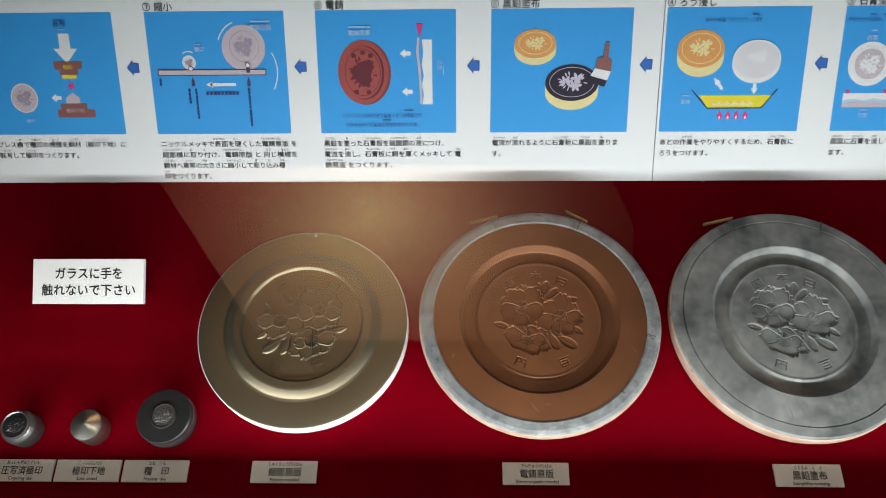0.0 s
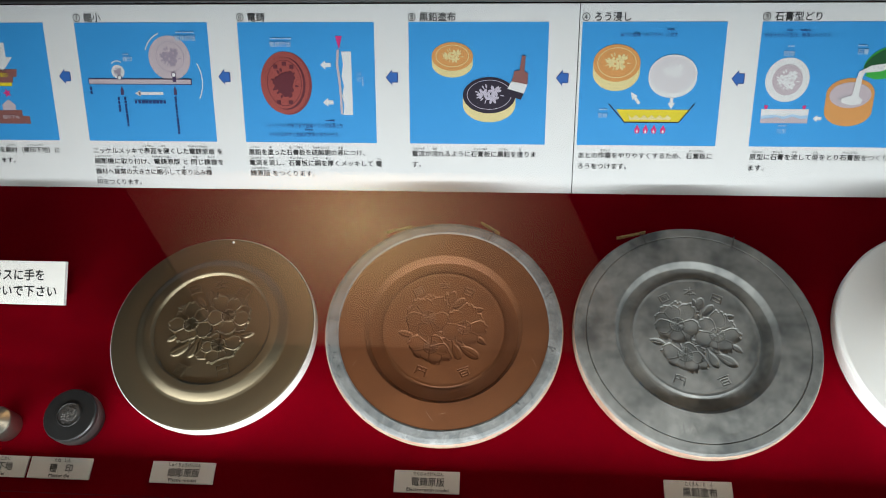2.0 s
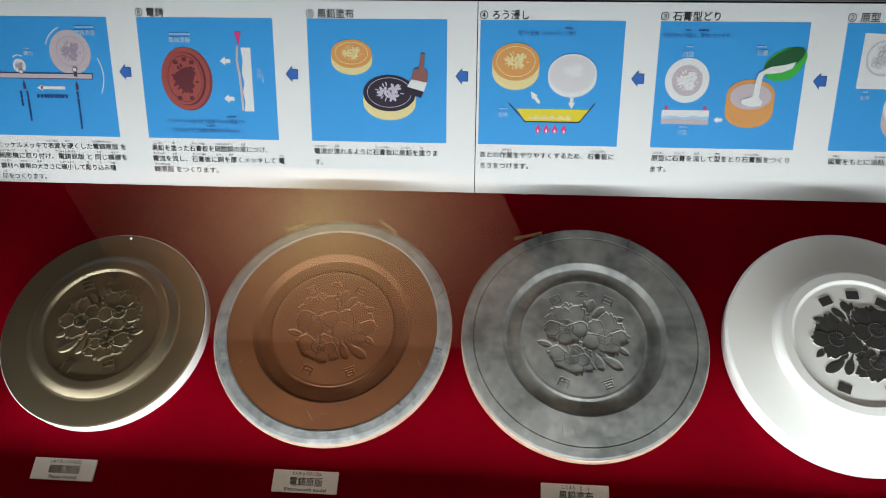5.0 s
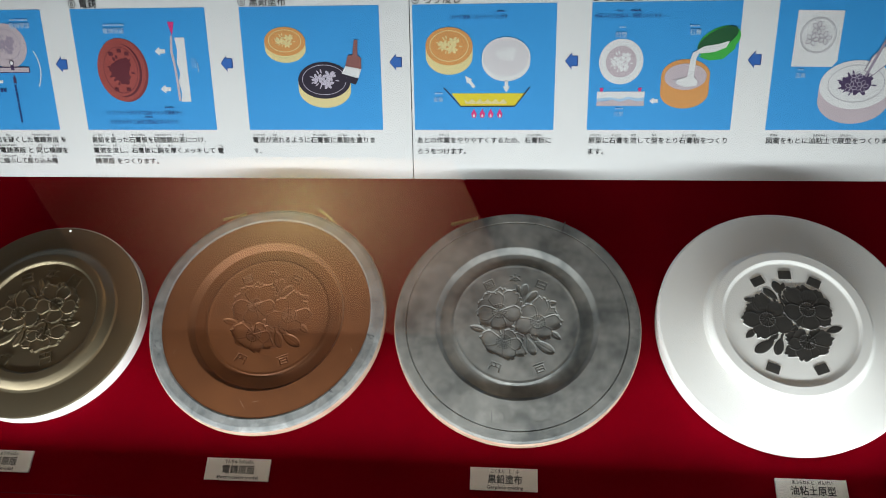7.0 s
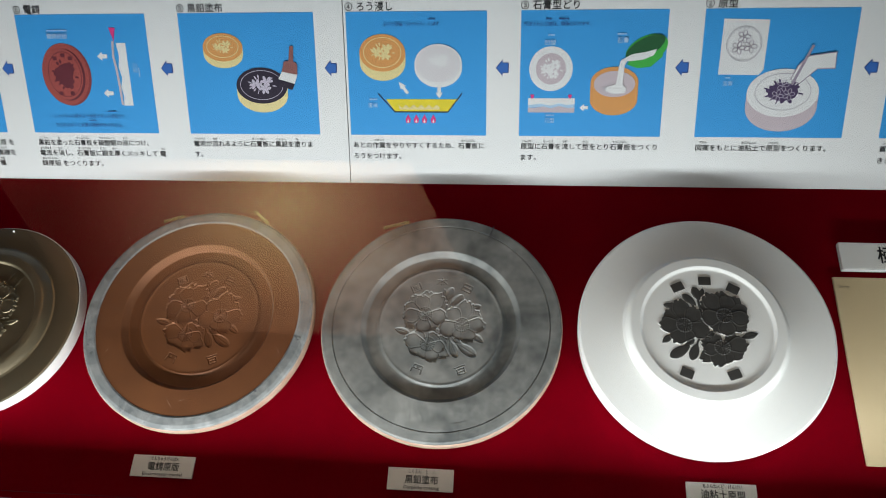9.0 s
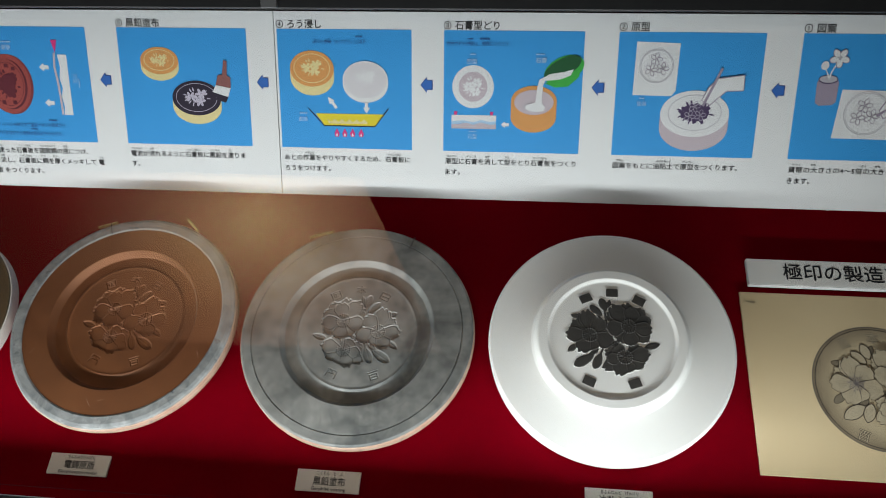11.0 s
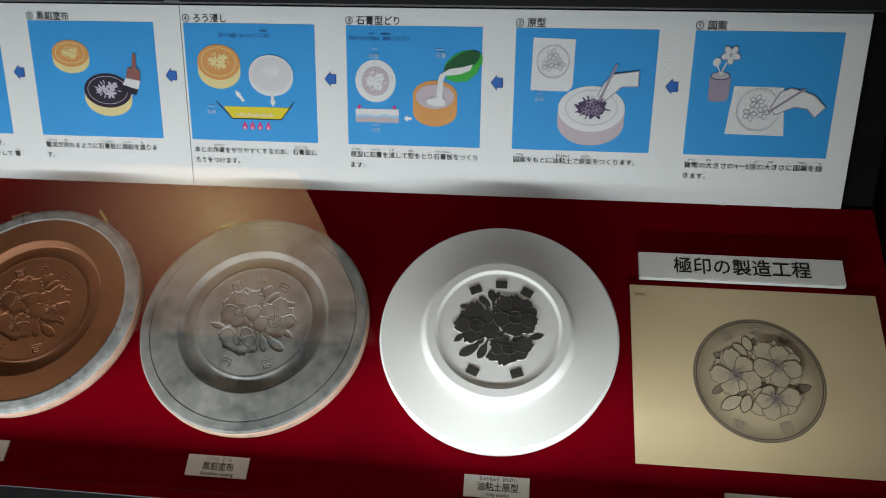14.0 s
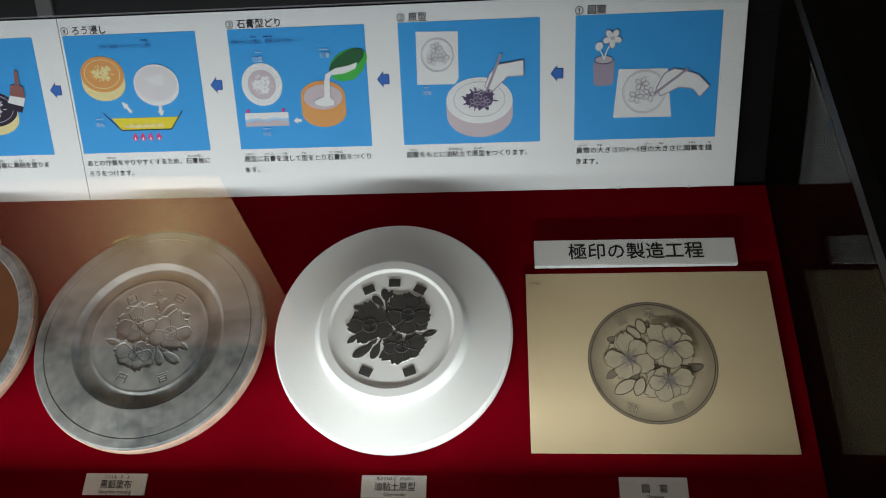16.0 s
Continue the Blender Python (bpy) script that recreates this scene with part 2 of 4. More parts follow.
part("top_cover", box(X0 - 0.015, X1 + 0.015, 0.735, 0.86, 1.4525, 1.475, 0.002), ALU, case, "brushed metal top cover")
part("front_frame", prism([(0.345, 0.985), (0.385, 0.985), (0.385, 1.082), (0.372, 1.094), (0.345, 1.07)], X0 - 0.015, X1 + 0.015), BLACK, case)
GL = lambda y: 1.394 + 0.85 * (y - 0.70)
pane = part("front_glass", prism([(0.374, GL(0.374)), (0.7380, GL(0.7380)), (0.7355, GL(0.7355) + 0.005), (0.3715, GL(0.3715) + 0.005)], X0, X1), GLASS, case, "clear sloping front glass")
pane.visible_shadow = False
for x in (X0 - 0.006, X1 + 0.001):
    side = part("side_glass", prism([(0.386, 0.993), (0.7455, 0.993), (0.7455, 1.426), (0.737, GL(0.737) - 0.003), (0.386, GL(0.386) - 0.003)], x, x + 0.005), SIDE_GLASS, case, "clear side glass")
    side.visible_shadow = False
for x in (X0 - 0.013, X1 + 0.0065):
    part("corner_bar", prism([(0.372, GL(0.372) - 0.006), (0.736, GL(0.736) - 0.006), (0.730, GL(0.730) + 0.008), (0.366, GL(0.366) + 0.008)], x, x + 0.014), BLACK, case)

# ---- prints and small materials ----
def ink(name, colour, rough=0.5):
    return mat(name, colour, rough, second=tuple(c * 0.93 for c in colour), scale=60, grain=0.02, grain_scale=900)


INK = mat("black_ink", (0.012, 0.012, 0.014), 0.5)
NAVY = ink("navy_ink", (0.02, 0.05, 0.20))
P_WHITE = ink("print_white", (0.80, 0.80, 0.80))
P_PALE = ink("print_pale_blue", (0.42, 0.62, 0.82))
P_ARROW = ink("print_arrow_blue", (0.035, 0.15, 0.52))
P_OUT = ink("print_arrow_edge", (0.02, 0.06, 0.24))
P_PINK = ink("print_pink_grey", (0.58, 0.49, 0.53))
P_MAUVE = ink("print_mauve", (0.36, 0.30, 0.38))
P_SHELL = ink("print_shell", (0.70, 0.67, 0.69))
P_GREY = ink("print_grey", (0.50, 0.48, 0.52))
P_BRICK = ink("print_brick_red", (0.36, 0.07, 0.06))
P_DARKRED = ink("print_dark_red", (0.13, 0.018, 0.03))
P_MIDRED = ink("print_mid_red", (0.24, 0.04, 0.045))
P_ORANGE = ink("print_orange", (0.72, 0.33, 0.10))
P_CREAM = ink("print_cream", (0.80, 0.68, 0.33))
P_YELLOW = ink("print_yellow", (0.80, 0.66, 0.03))
P_NIGHT = ink("print_night", (0.018, 0.010, 0.028))
P_LILAC = ink("print_lilac", (0.55, 0.50, 0.60))
P_PURPLE = ink("print_purple", (0.075, 0.045, 0.12))
P_BROWN = ink("print_brown", (0.27, 0.105, 0.095))
P_MAGENTA = ink("print_magenta", (0.72, 0.04, 0.22))
P_GREEN = ink("print_green", (0.05, 0.44, 0.06))
P_DKGREEN = ink("print_dark_green", (0.012, 0.10, 0.03))
CARD = mat("white_card", (0.90, 0.88, 0.83), 0.6, second=(0.86, 0.84, 0.79), scale=30, grain=0.03)
CARD_EDGE = mat("foam_card_edge", (0.70, 0.70, 0.68), 0.8, grain=0.06, grain_scale=900)


def glyphs(body, size, width=None, bold=0.0, extrude=0.0, align="LEFT"):
    """The outlines of a line of writing as a bmesh in its own xy plane, baseline at y = 0."""
    c = bpy.data.curves.new("line", "FONT")
    c.body, c.size, c.resolution_u, c.extrude = body, size, 2, extrude
    ob = new("line", c)
    me = bpy.data.meshes.new_from_object(ob.evaluated_get(bpy.context.evaluated_depsgraph_get()))
    bpy.data.objects.remove(ob)
    bpy.data.curves.remove(c)
    bm = bmesh.new()
    bm.from_mesh(me)
    bpy.data.meshes.remove(me)
    for seq in (bm.verts, bm.edges, bm.faces):
        seq.ensure_lookup_table()
    len0, edges0, faces0 = len(bm.verts), len(bm.edges), len(bm.faces)
    if bm.verts:
        x0, x1 = min(v.co.x for v in bm.verts), max(v.co.x for v in bm.verts)
        k = width / (x1 - x0) if width else 1.0
        shift = {"LEFT": 0.0, "CENTER": -(x1 - x0) * k / 2, "RIGHT": -(x1 - x0) * k}[align]
        for v in bm.verts:
            v.co.x = (v.co.x - x0) * k + shift
        if bold:
            for dx, dy in ((-bold, 0), (bold, 0), (0, bold), (0, -bold)):
                for seq in (bm.verts, bm.edges, bm.faces):
                    seq.ensure_lookup_table()
                more = bmesh.ops.duplicate(bm, geom=bm.verts[:len0] + bm.edges[:edges0] + bm.faces[:faces0])["geom"]
                bmesh.ops.translate(bm, verts=[g for g in more if isinstance(g, bmesh.types.BMVert)], vec=(dx, dy, 0.00002 * (1 + dx / bold + 2 * dy / bold)))
    return bm


# ---- the printed panels ----
PY = 0.7425
UP = Matrix(((1, 0, 0, 0), (0, 0, -1, 0), (0, 1, 0, 0), (0, 0, 0, 1)))  # flat work turned to face the viewer
LAYER = 0.00022


class Picture:
    """One printed blue square; u and v run from 0 to 1 from its upper left corner."""
    W, H, TOP = 0.138, 0.120, 1.409

    def __init__(self, panel, x0):
        self.x0, self.panel = x0, panel
        self.square = part("illustration", self.bm([[(0, 0), (1, 0), (1, 1), (0, 1)]], 1), BLUE, panel, "printed blue picture square")

    def at(self, u, v, layer):
        return (self.x0 + u * self.W, PY - LAYER * layer, self.TOP - v * self.H)

    def bm(self, polys, layer):
        bm = bmesh.new()
        for pts in polys:
            f = bm.faces.new([bm.verts.new(self.at(u, v, layer)) for u, v in pts])
            f.normal_update()
            if f.normal.y > 0:
                f.normal_flip()
        return bm

    def poly(self, name, polys, layer, material):
        return part(name, self.bm(polys if isinstance(polys[0][0], tuple) else [polys], layer), material, self.square)

    def oval(self, u, v, ru, rv, n=40, turn=0.0):
        k, c, s = self.W / self.H, math.cos(turn), math.sin(turn)
        out = []
        for i in range(n):
            a = 2 * math.pi * i / n
            x, y = ru * math.cos(a), rv * math.sin(a)
            out.append((u + x * c - y * s, v + (x * s + y * c) * k))
        return out

    def disc(self, name, u, v, ru, rv, layer, material, turn=0.0):
        return self.poly(name, self.oval(u, v, ru, rv, 40, turn), layer, material)

    def line(self, name, pts, width, layer, material, closed=False):
        """A stroke of even width (in widths of the square)."""
        k = self.W / self.H
        q = [Vector((u, v / k)) for u, v in pts]
        n, left, right = len(q), [], []
        for i in range(n):
            a = q[(i - 1) % n] if closed or i else q[i]
            b = q[(i + 1) % n] if closed or i < n - 1 else q[i]
            d = (b - a).normalized()
            o = Vector((-d.y, d.x)) * width / 2
            left.append((q[i].x + o.x, (q[i].y + o.y) * k))
            right.append((q[i].x - o.x, (q[i].y - o.y) * k))
        polys = [[left[i], left[(i + 1) % n], right[(i + 1) % n], right[i]] for i in range(n if closed else n - 1)]
        return self.poly(name, polys, layer, material)

    def ring(self, u, v, ru, rv, width, layer, material):
        return self.line("ring_line", self.oval(u, v, ru, rv, 44), width, layer, material, True)

    def arrow(self, u, v, du, dv, size, layer, material, girth=1.0):
        """A block arrow with its middle at u, v, that points along du, dv."""
        k = self.W / self.H
        d = Vector((du, dv)).normalized()
        o = Vector((-d.y, d.x)) * girth
        shape = ((0.5, 0), (0.0, 0.42), (0.0, 0.19), (-0.5, 0.19), (-0.5, -0.19), (0.0, -0.19), (0.0, -0.42))
        return self.poly("arrow", [(u + size * (d.x * a + o.x * b), v + size * (d.y * a + o.y * b) * k) for a, b in shape], layer, material)

    def text(self, body, u, v, size, material, width=None, align="CENTER", turn=0.0, layer=6, bold=0.0):
        x, y, z = self.at(u, v, layer)
        bm = glyphs(body, size, width * self.W if width else None, bold, align=align)
        return part("lettering", bm, material, self.square, "", Matrix.Translation((x, y, z)) @ UP @ pose(0, 0, 0, 0, 0, turn))

    def bars(self, u, v, width, count, height, material, layer=5, down=False):
        """Writing too small to read: short bars."""
        rnd = random.Random(int(u * 977 + v * 613))
        polys, step = [], width / count
        for i in range(count):
            w = step * rnd.uniform(0.6, 0.9)
            if down:
                polys.append([(u, v + i * step), (u + height, v + i * step), (u + height, v + i * step + w), (u, v + i * step + w)])
            else:
                polys.append([(u + i * step, v), (u + i * step + w, v), (u + i * step + w, v + height), (u + i * step, v + height)])
        return self.poly("lettering", polys, layer, material)

    def flower(self, u, v, ru, rv, layer, material, seed=0, name="flower_print"):
        """A dense bunch of three blossoms with buds and leaf tips."""
        rnd = random.Random(seed)
        polys, k1 = [], self.W / self.H
        for cx, cy in ((-0.42, -0.02), (0.22, 0.42), (0.36, -0.34)):
            cu, cv = u + ru * cx, v + rv * cy * k1
            for j in range(6):
                b = 2 * math.pi * j / 6 + rnd.uniform(-0.2, 0.2)
                polys.append(self.oval(cu + ru * 0.27 * math.cos(b), cv + rv * 0.27 * math.sin(b) * k1, ru * 0.21, rv * 0.155, 10, b))
        for b, d, w in ((2.35, 0.72, 0.07), (2.75, 0.82, 0.07), (4.45, 0.82, 0.08), (4.15, 0.80, 0.08), (0.15, 0.92, 0.06), (1.9, 0.78, 0.06), (3.4, 0.88, 0.06), (5.6, 0.90, 0.06)):
            polys.append(self.oval(u + ru * d * math.cos(b), v + rv * d * math.sin(b) * k1, ru * 0.16, rv * w, 8, b))
        bm = bmesh.new()
        for i, pts in enumerate(polys):
            bm.faces.new(list(reversed([bm.verts.new(self.at(p, q, layer + i * 0.03)) for p, q in pts])))
        return part(name, bm, material, self.square)

    def blossom_lines(self, u, v, r, layer, material, seed=0):
        rnd = random.Random(seed)
        for k in range(3):
            a = 2 * math.pi * k / 3 + 0.4
            cu, cv = u + r * 0.48 * math.cos(a), v + r * 0.48 * math.sin(a) * self.W / self.H
            for j in range(5):
                b = 2 * math.pi * j / 5 + rnd.uniform(-0.15, 0.15)
                self.line("pen_line", self.oval(cu + r * 0.25 * math.cos(b), cv + r * 0.25 * math.sin(b) * self.W / self.H, r * 0.20, r * 0.13, 12, b), 0.0040, layer, material, True)

    def cake(self, u, v, ru, rv, deep, top, side, layer):
        """A round slab seen from above."""
        k = self.W / self.H
        under = [(p, q + deep) for p, q in self.oval(u, v, ru, rv)]
        upper = self.oval(u, v, ru, rv)
        n = len(upper)
        hull = [upper[i % n] for i in range(n // 2, n + 1)] + [under[i] for i in range(0, n // 2 + 1)]
        self.poly("slab_side", hull, layer, side)
        self.poly("slab_top", upper, layer + 1, top)


def caption(panel, x, row, body, size=0.0066, ruby=(), width=None):
    """A line under a picture with its small reading aids: (first character, characters, reading)."""
    z = 1.2765 - 0.0112 * row
    n = len(body)
    step = (width or n * 0.00672) / n
    bm = glyphs(body, size, n * step - 0.0006 - (0.62 * step if body[-1] in "。、" else 0), 0.00010)
    part("caption_line", bm, INK, panel, "", Matrix.Translation((x, PY - LAYER, z - 0.0004)) @ UP)
    for first, count, reading in ruby:
        bm = glyphs(reading, 0.0026, min(len(reading) * 0.0024, count * step * 1.3), 0.00005, align="CENTER")
        part("ruby_reading", bm, INK, panel, "", Matrix.Translation((x + (first + count / 2) * step, PY - LAYER, z + 0.0063)) @ UP)


def heading(panel, x, number, body):
    bm = glyphs(number + " " + body, 0.0092, None, 0.00012)
    part("heading", bm, INK, panel, "", Matrix.Translation((x - 0.0005, PY - LAYER, 1.4104)) @ UP)


def step_arrow(panel, x):
    z = 1.3555
    pts = [(-0.0063, 0), (0.0004, 0.0082), (0.0004, 0.0050), (0.0063, 0.0050), (0.0063, -0.0050), (0.0004, -0.0050), (0.0004, -0.0082)]
    for k, layer, m in ((1.0, 1, P_OUT), (0.86, 2, P_ARROW)):
        bm = bmesh.new()
        bm.faces.new([bm.verts.new((x + a * k, PY - LAYER * layer, z + b * k)) for a, b in pts])
        for f in bm.faces:
            f.normal_update()
            if f.normal.y > 0:
                f.normal_flip()
        part("step_arrow", bm, m, panel)


def panel_board(x0, x1, label):
    ob = part("information_panel", box(x0, x1, PY, PY + 0.0035, 1.238, 1.4262, 0.0004), BOARD)
    return tagged(ob, label, "information panel", "process panels")


panel_a = panel_board(-0.545, 0.2096, "white printed process panel with blue pictures, steps five to eight")
panel_b = panel_board(0.2104, 0.887, "white printed process panel with blue pictures, steps one to four")
XS = {8: -0.470, 7: -0.299, 6: -0.130, 5: 0.0425, 4: 0.2128, 3: 0.3835, 2: 0.5545, 1: 0.7265}
for n, x in XS.items():
    if n < 8:
        step_arrow(panel_a if n > 4 else panel_b, x - 0.0175)
for n, sign, body in ((8, "\u2467", "圧写"), (7, "\u2466", "縮小"), (6, "\u2465", "電鋳"), (5, "\u2464", "黒鉛塗布"), (4, "\u2463", "ろう浸し"), (3, "\u2462", "石膏型どり"), (2, "\u2461", "原型"), (1, "\u2460", "図案")):
    heading(panel_a if n > 4 else panel_b, XS[n], sign, body)

# step 8: pressing
p = Picture(panel_a, XS[8])
p.text("圧写", 0.62, 0.105, 0.0066, NAVY, bold=0.0001)
p.bars(0.60, 0.13, 0.06, 3, 0.008, P_PALE)
p.arrow(0.635, 0.285, 0, 1, 0.21, 2, P_WHITE)
p.poly("press_die", [(0.53, 0.39), (0.745, 0.385), (0.735, 0.45), (0.705, 0.455), (0.70, 0.50), (0.57, 0.50), (0.57, 0.455), (0.535, 0.455)], 2, P_BROWN)
p.poly("die_face", [(0.58, 0.50), (0.69, 0.50), (0.69, 0.53), (0.58, 0.53)], 2, P_YELLOW)
p.text("種印", 0.635, 0.45, 0.0050, P_YELLOW)
p.poly("spark", [(0.64 + 0.035 * (1 if i % 2 else 0.45) * math.cos(i * math.pi / 5), 0.59 + 0.04 * (1 if i % 2 else 0.45) * math.sin(i * math.pi / 5)) for i in range(10)], 2, P_MAGENTA)
p.poly("blank_cone", [(0.64, 0.645), (0.69, 0.69), (0.69, 0.735), (0.585, 0.735), (0.585, 0.69)], 2, P_PINK)
p.poly("die_base", [(0.535, 0.74), (0.735, 0.735), (0.735, 0.785), (0.79, 0.79), (0.79, 0.855), (0.51, 0.855), (0.51, 0.79), (0.54, 0.785)], 2, P_BROWN)
p.text("極印下地", 0.645, 0.81, 0.0046, P_PINK)
p.arrow(0.515, 0.69, -1, 0, 0.075, 2, P_WHITE)
p.disc("die_print", 0.275, 0.69, 0.102, 0.108, 2, P_PINK)
p.ring(0.275, 0.69, 0.096, 0.102, 0.006, 3, P_WHITE)
p.flower(0.275, 0.69, 0.066, 0.068, 3, P_MAUVE, 2)
p.text("極印", 0.30, 0.895, 0.0046, P_PALE)

# step 7: reducing
p = Picture(panel_a, XS[7])
p.disc("large_disc", 0.695, 0.29, 0.158, 0.160, 2, P_PINK)
p.ring(0.70, 0.28, 0.105, 0.108, 0.004, 3, P_MAUVE)
p.flower(0.70, 0.28, 0.080, 0.080, 3, P_MAUVE, 3)
p.disc("small_disc", 0.29, 0.405, 0.050, 0.050, 2, P_WHITE)
p.flower(0.29, 0.405, 0.034, 0.034, 3, P_MAUVE, 4)
p.poly("bench_edge", [(0.055, 0.462), (0.848, 0.462), (0.848, 0.512), (0.055, 0.512)], 4, P_PURPLE)
p.poly("bench", [(0.061, 0.469), (0.842, 0.469), (0.842, 0.505), (0.061, 0.505)], 5, P_PINK)
for u, v in ((0.30, 0.455), (0.718, 0.43)):
    p.disc("pivot_edge", u, v, 0.019, 0.019, 6, P_PURPLE)
    p.disc("pivot", u, v, 0.014, 0.014, 7, P_WHITE)
p.poly("post", [(0.705, 0.45), (0.732, 0.45), (0.732, 0.49), (0.705, 0.49)], 6, P_PURPLE)
for u in (0.305, 0.714):
    p.poly("needle", [(u, 0.525), (u + 0.012, 0.56), (u + 0.012, 0.60), (u - 0.012, 0.60), (u - 0.012, 0.56)], 2, P_PURPLE)
for u, v, w, n in ((0.265, 0.62, 0.13, 4), (0.315, 0.62, 0.26, 9), (0.705, 0.615, 0.33, 11), (0.06, 0.535, 0.065, 2)):
    p.bars(u, v, w, n, 0.016, NAVY, down=True)
p.arrow(0.515, 0.585, -1, 0, 0.001, 2, P_WHITE)
p.line("arrow_shaft", [(0.43, 0.587), (0.62, 0.587)], 0.022, 2, P_WHITE)
p.poly("arrow_head", [(0.40, 0.587), (0.445, 0.56), (0.445, 0.614)], 2, P_WHITE)
p.bars(0.395, 0.645, 0.25, 9, 0.028, NAVY)
p.text("電鋳原版", 0.83, 0.145, 0.0056, P_PALE, bold=0.00008)
p.bars(0.76, 0.075, 0.14, 8, 0.012, P_PALE)
p.text("種印", 0.375, 0.315, 0.0052, P_PALE, bold=0.00008)
p.bars(0.34, 0.255, 0.05, 3, 0.010, P_PALE)
p.line("turn_mark", [(0.695 + 0.185 * math.cos(a), 0.29 + 0.215 * math.sin(a)) for a in [3.45 + 0.1 * i for i in range(10)]], 0.008, 3, P_WHITE)
p.line("turn_mark", [(0.29 + 0.064 * math.cos(a), 0.405 + 0.09 * math.sin(a)) for a in [4.0 + 0.14 * i for i in range(10)]], 0.008, 3, P_WHITE)
p.line("turn_mark", [(0.60 + 0.33 * math.cos(a), 0.48 + 0.34 * math.sin(a)) for a in [-0.45 + 0.09 * i for i in range(11)]], 0.008, 3, P_WHITE)

# step 6: plating
p = Picture(panel_a, XS[6])
p.disc("plate_edge", 0.345, 0.50, 0.184, 0.228, 2, P_MIDRED)
p.disc("plate_face", 0.328, 0.495, 0.182, 0.226, 3, P_BRICK)
p.disc("plate_shade", 0.336, 0.50, 0.146, 0.190, 4, P_DARKRED)
p.disc("plate_ring", 0.322, 0.495, 0.143, 0.187, 5, P_BRICK)
p.ring(0.325, 0.495, 0.128, 0.165, 0.004, 6, P_DARKRED)
p.flower(0.325, 0.50, 0.100, 0.125, 6, P_DARKRED, 5)
p.disc("flower_heart", 0.325, 0.50, 0.062, 0.08, 7, P_DARKRED)
for u, v in ((0.265, 0.36), (0.33, 0.335), (0.385, 0.36), (0.275, 0.655), (0.365, 0.655)):
    p.poly("character_block", [(u - 0.016, v - 0.016), (u + 0.016, v - 0.016), (u + 0.016, v + 0.016), (u - 0.016, v + 0.016)], 7, P_DARKRED)
p.text("電鋳原版", 0.31, 0.195, 0.0056, P_PALE, bold=0.00008)
p.bars(0.235, 0.125, 0.16, 9, 0.012, P_PALE)
p.arrow(0.635, 0.345, -1, 0, 0.078, 2, P_WHITE)
p.arrow(0.645, 0.655, -1, 0, 0.078, 2, P_WHITE)
p.poly("peel_wedge", [(0.715, 0.11), (0.765, 0.11), (0.742, 0.22)], 3, P_MAGENTA)
p.line("peeled_sheet", [(0.733, 0.22), (0.722, 0.34), (0.735, 0.46), (0.742, 0.60), (0.745, 0.755)], 0.018, 3, P_PINK)
p.poly("mould_section", [(0.755, 0.235), (0.828, 0.235), (0.828, 0.76), (0.755, 0.76), (0.765, 0.68), (0.752, 0.60), (0.768, 0.52), (0.752, 0.44), (0.766, 0.34)], 2, P_WHITE)
p.text("元型", 0.868, 0.44, 0.0052, P_PALE, turn=-90)
p.bars(0.905, 0.44, 0.08, 4, 0.008, P_PALE, down=True)
p.text("1ミリくらいの厚さまで金属イオンを電着させ", 0.46, 0.868, 0.0046, NAVY, width=0.58)
p.text("それをはがすと金属の原版があらわれる。", 0.455, 0.945, 0.0046, NAVY, width=0.54)
p.bars(0.62, 0.805, 0.07, 4, 0.010, NAVY)
p.bars(0.46, 0.885, 0.06, 4, 0.010, NAVY)

# step 5: coating with graphite
p = Picture(panel_a, XS[5])
p.cake(0.315, 0.275, 0.149, 0.100, 0.055, P_ORANGE, P_CREAM, 2)
p.ring(0.315, 0.27, 0.118, 0.076, 0.005, 4, P_CREAM)
p.flower(0.315, 0.268, 0.078, 0.052, 4, P_CREAM, 6)
p.cake(0.585, 0.59, 0.192, 0.130, 0.075, P_NIGHT, P_CREAM, 2)
p.ring(0.585, 0.585, 0.160, 0.105, 0.004, 4, P_LILAC)
p.flower(0.585, 0.58, 0.105, 0.072, 4, P_LILAC, 7)
p.poly("brush_handle", [(0.815, 0.265), (0.842, 0.268), (0.835, 0.39), (0.862, 0.41), (0.86, 0.50), (0.745, 0.475), (0.765, 0.39), (0.80, 0.385)], 6, P_BROWN)
p.poly("brush_ferrule", [(0.745, 0.473), (0.86, 0.498), (0.835, 0.575), (0.715, 0.535)], 6, P_WHITE)
p.poly("brush_tip", [(0.715, 0.533), (0.836, 0.573), (0.815, 0.625), (0.775, 0.61), (0.735, 0.60), (0.70, 0.56)], 6, P_NIGHT)

# step 4: dipping in wax
p = Picture(panel_b, XS[4])
p.text("溶けた蜜蝋（みつろう）に浸す", 0.465, 0.115, 0.0044, NAVY, width=0.40)
p.bars(0.59, 0.055, 0.05, 3, 0.010, NAVY)
p.cake(0.255, 0.325, 0.166, 0.130, 0.075, P_ORANGE, P_CREAM, 2)
p.ring(0.255, 0.322, 0.135, 0.104, 0.005, 4, P_CREAM)
p.flower(0.255, 0.315, 0.090, 0.066, 4, P_CREAM, 8)
p.cake(0.655, 0.415, 0.170, 0.138, 0.03, P_SHELL, P_WHITE, 2)
p.ring(0.655, 0.415, 0.165, 0.133, 0.010, 4, P_WHITE)
p.flower(0.66, 0.385, 0.085, 0.055, 4, P_WHITE, 9)
p.poly("melted_wax", [(0.27, 0.70), (0.80, 0.70), (0.72, 0.80), (0.335, 0.80)], 2, P_YELLOW)
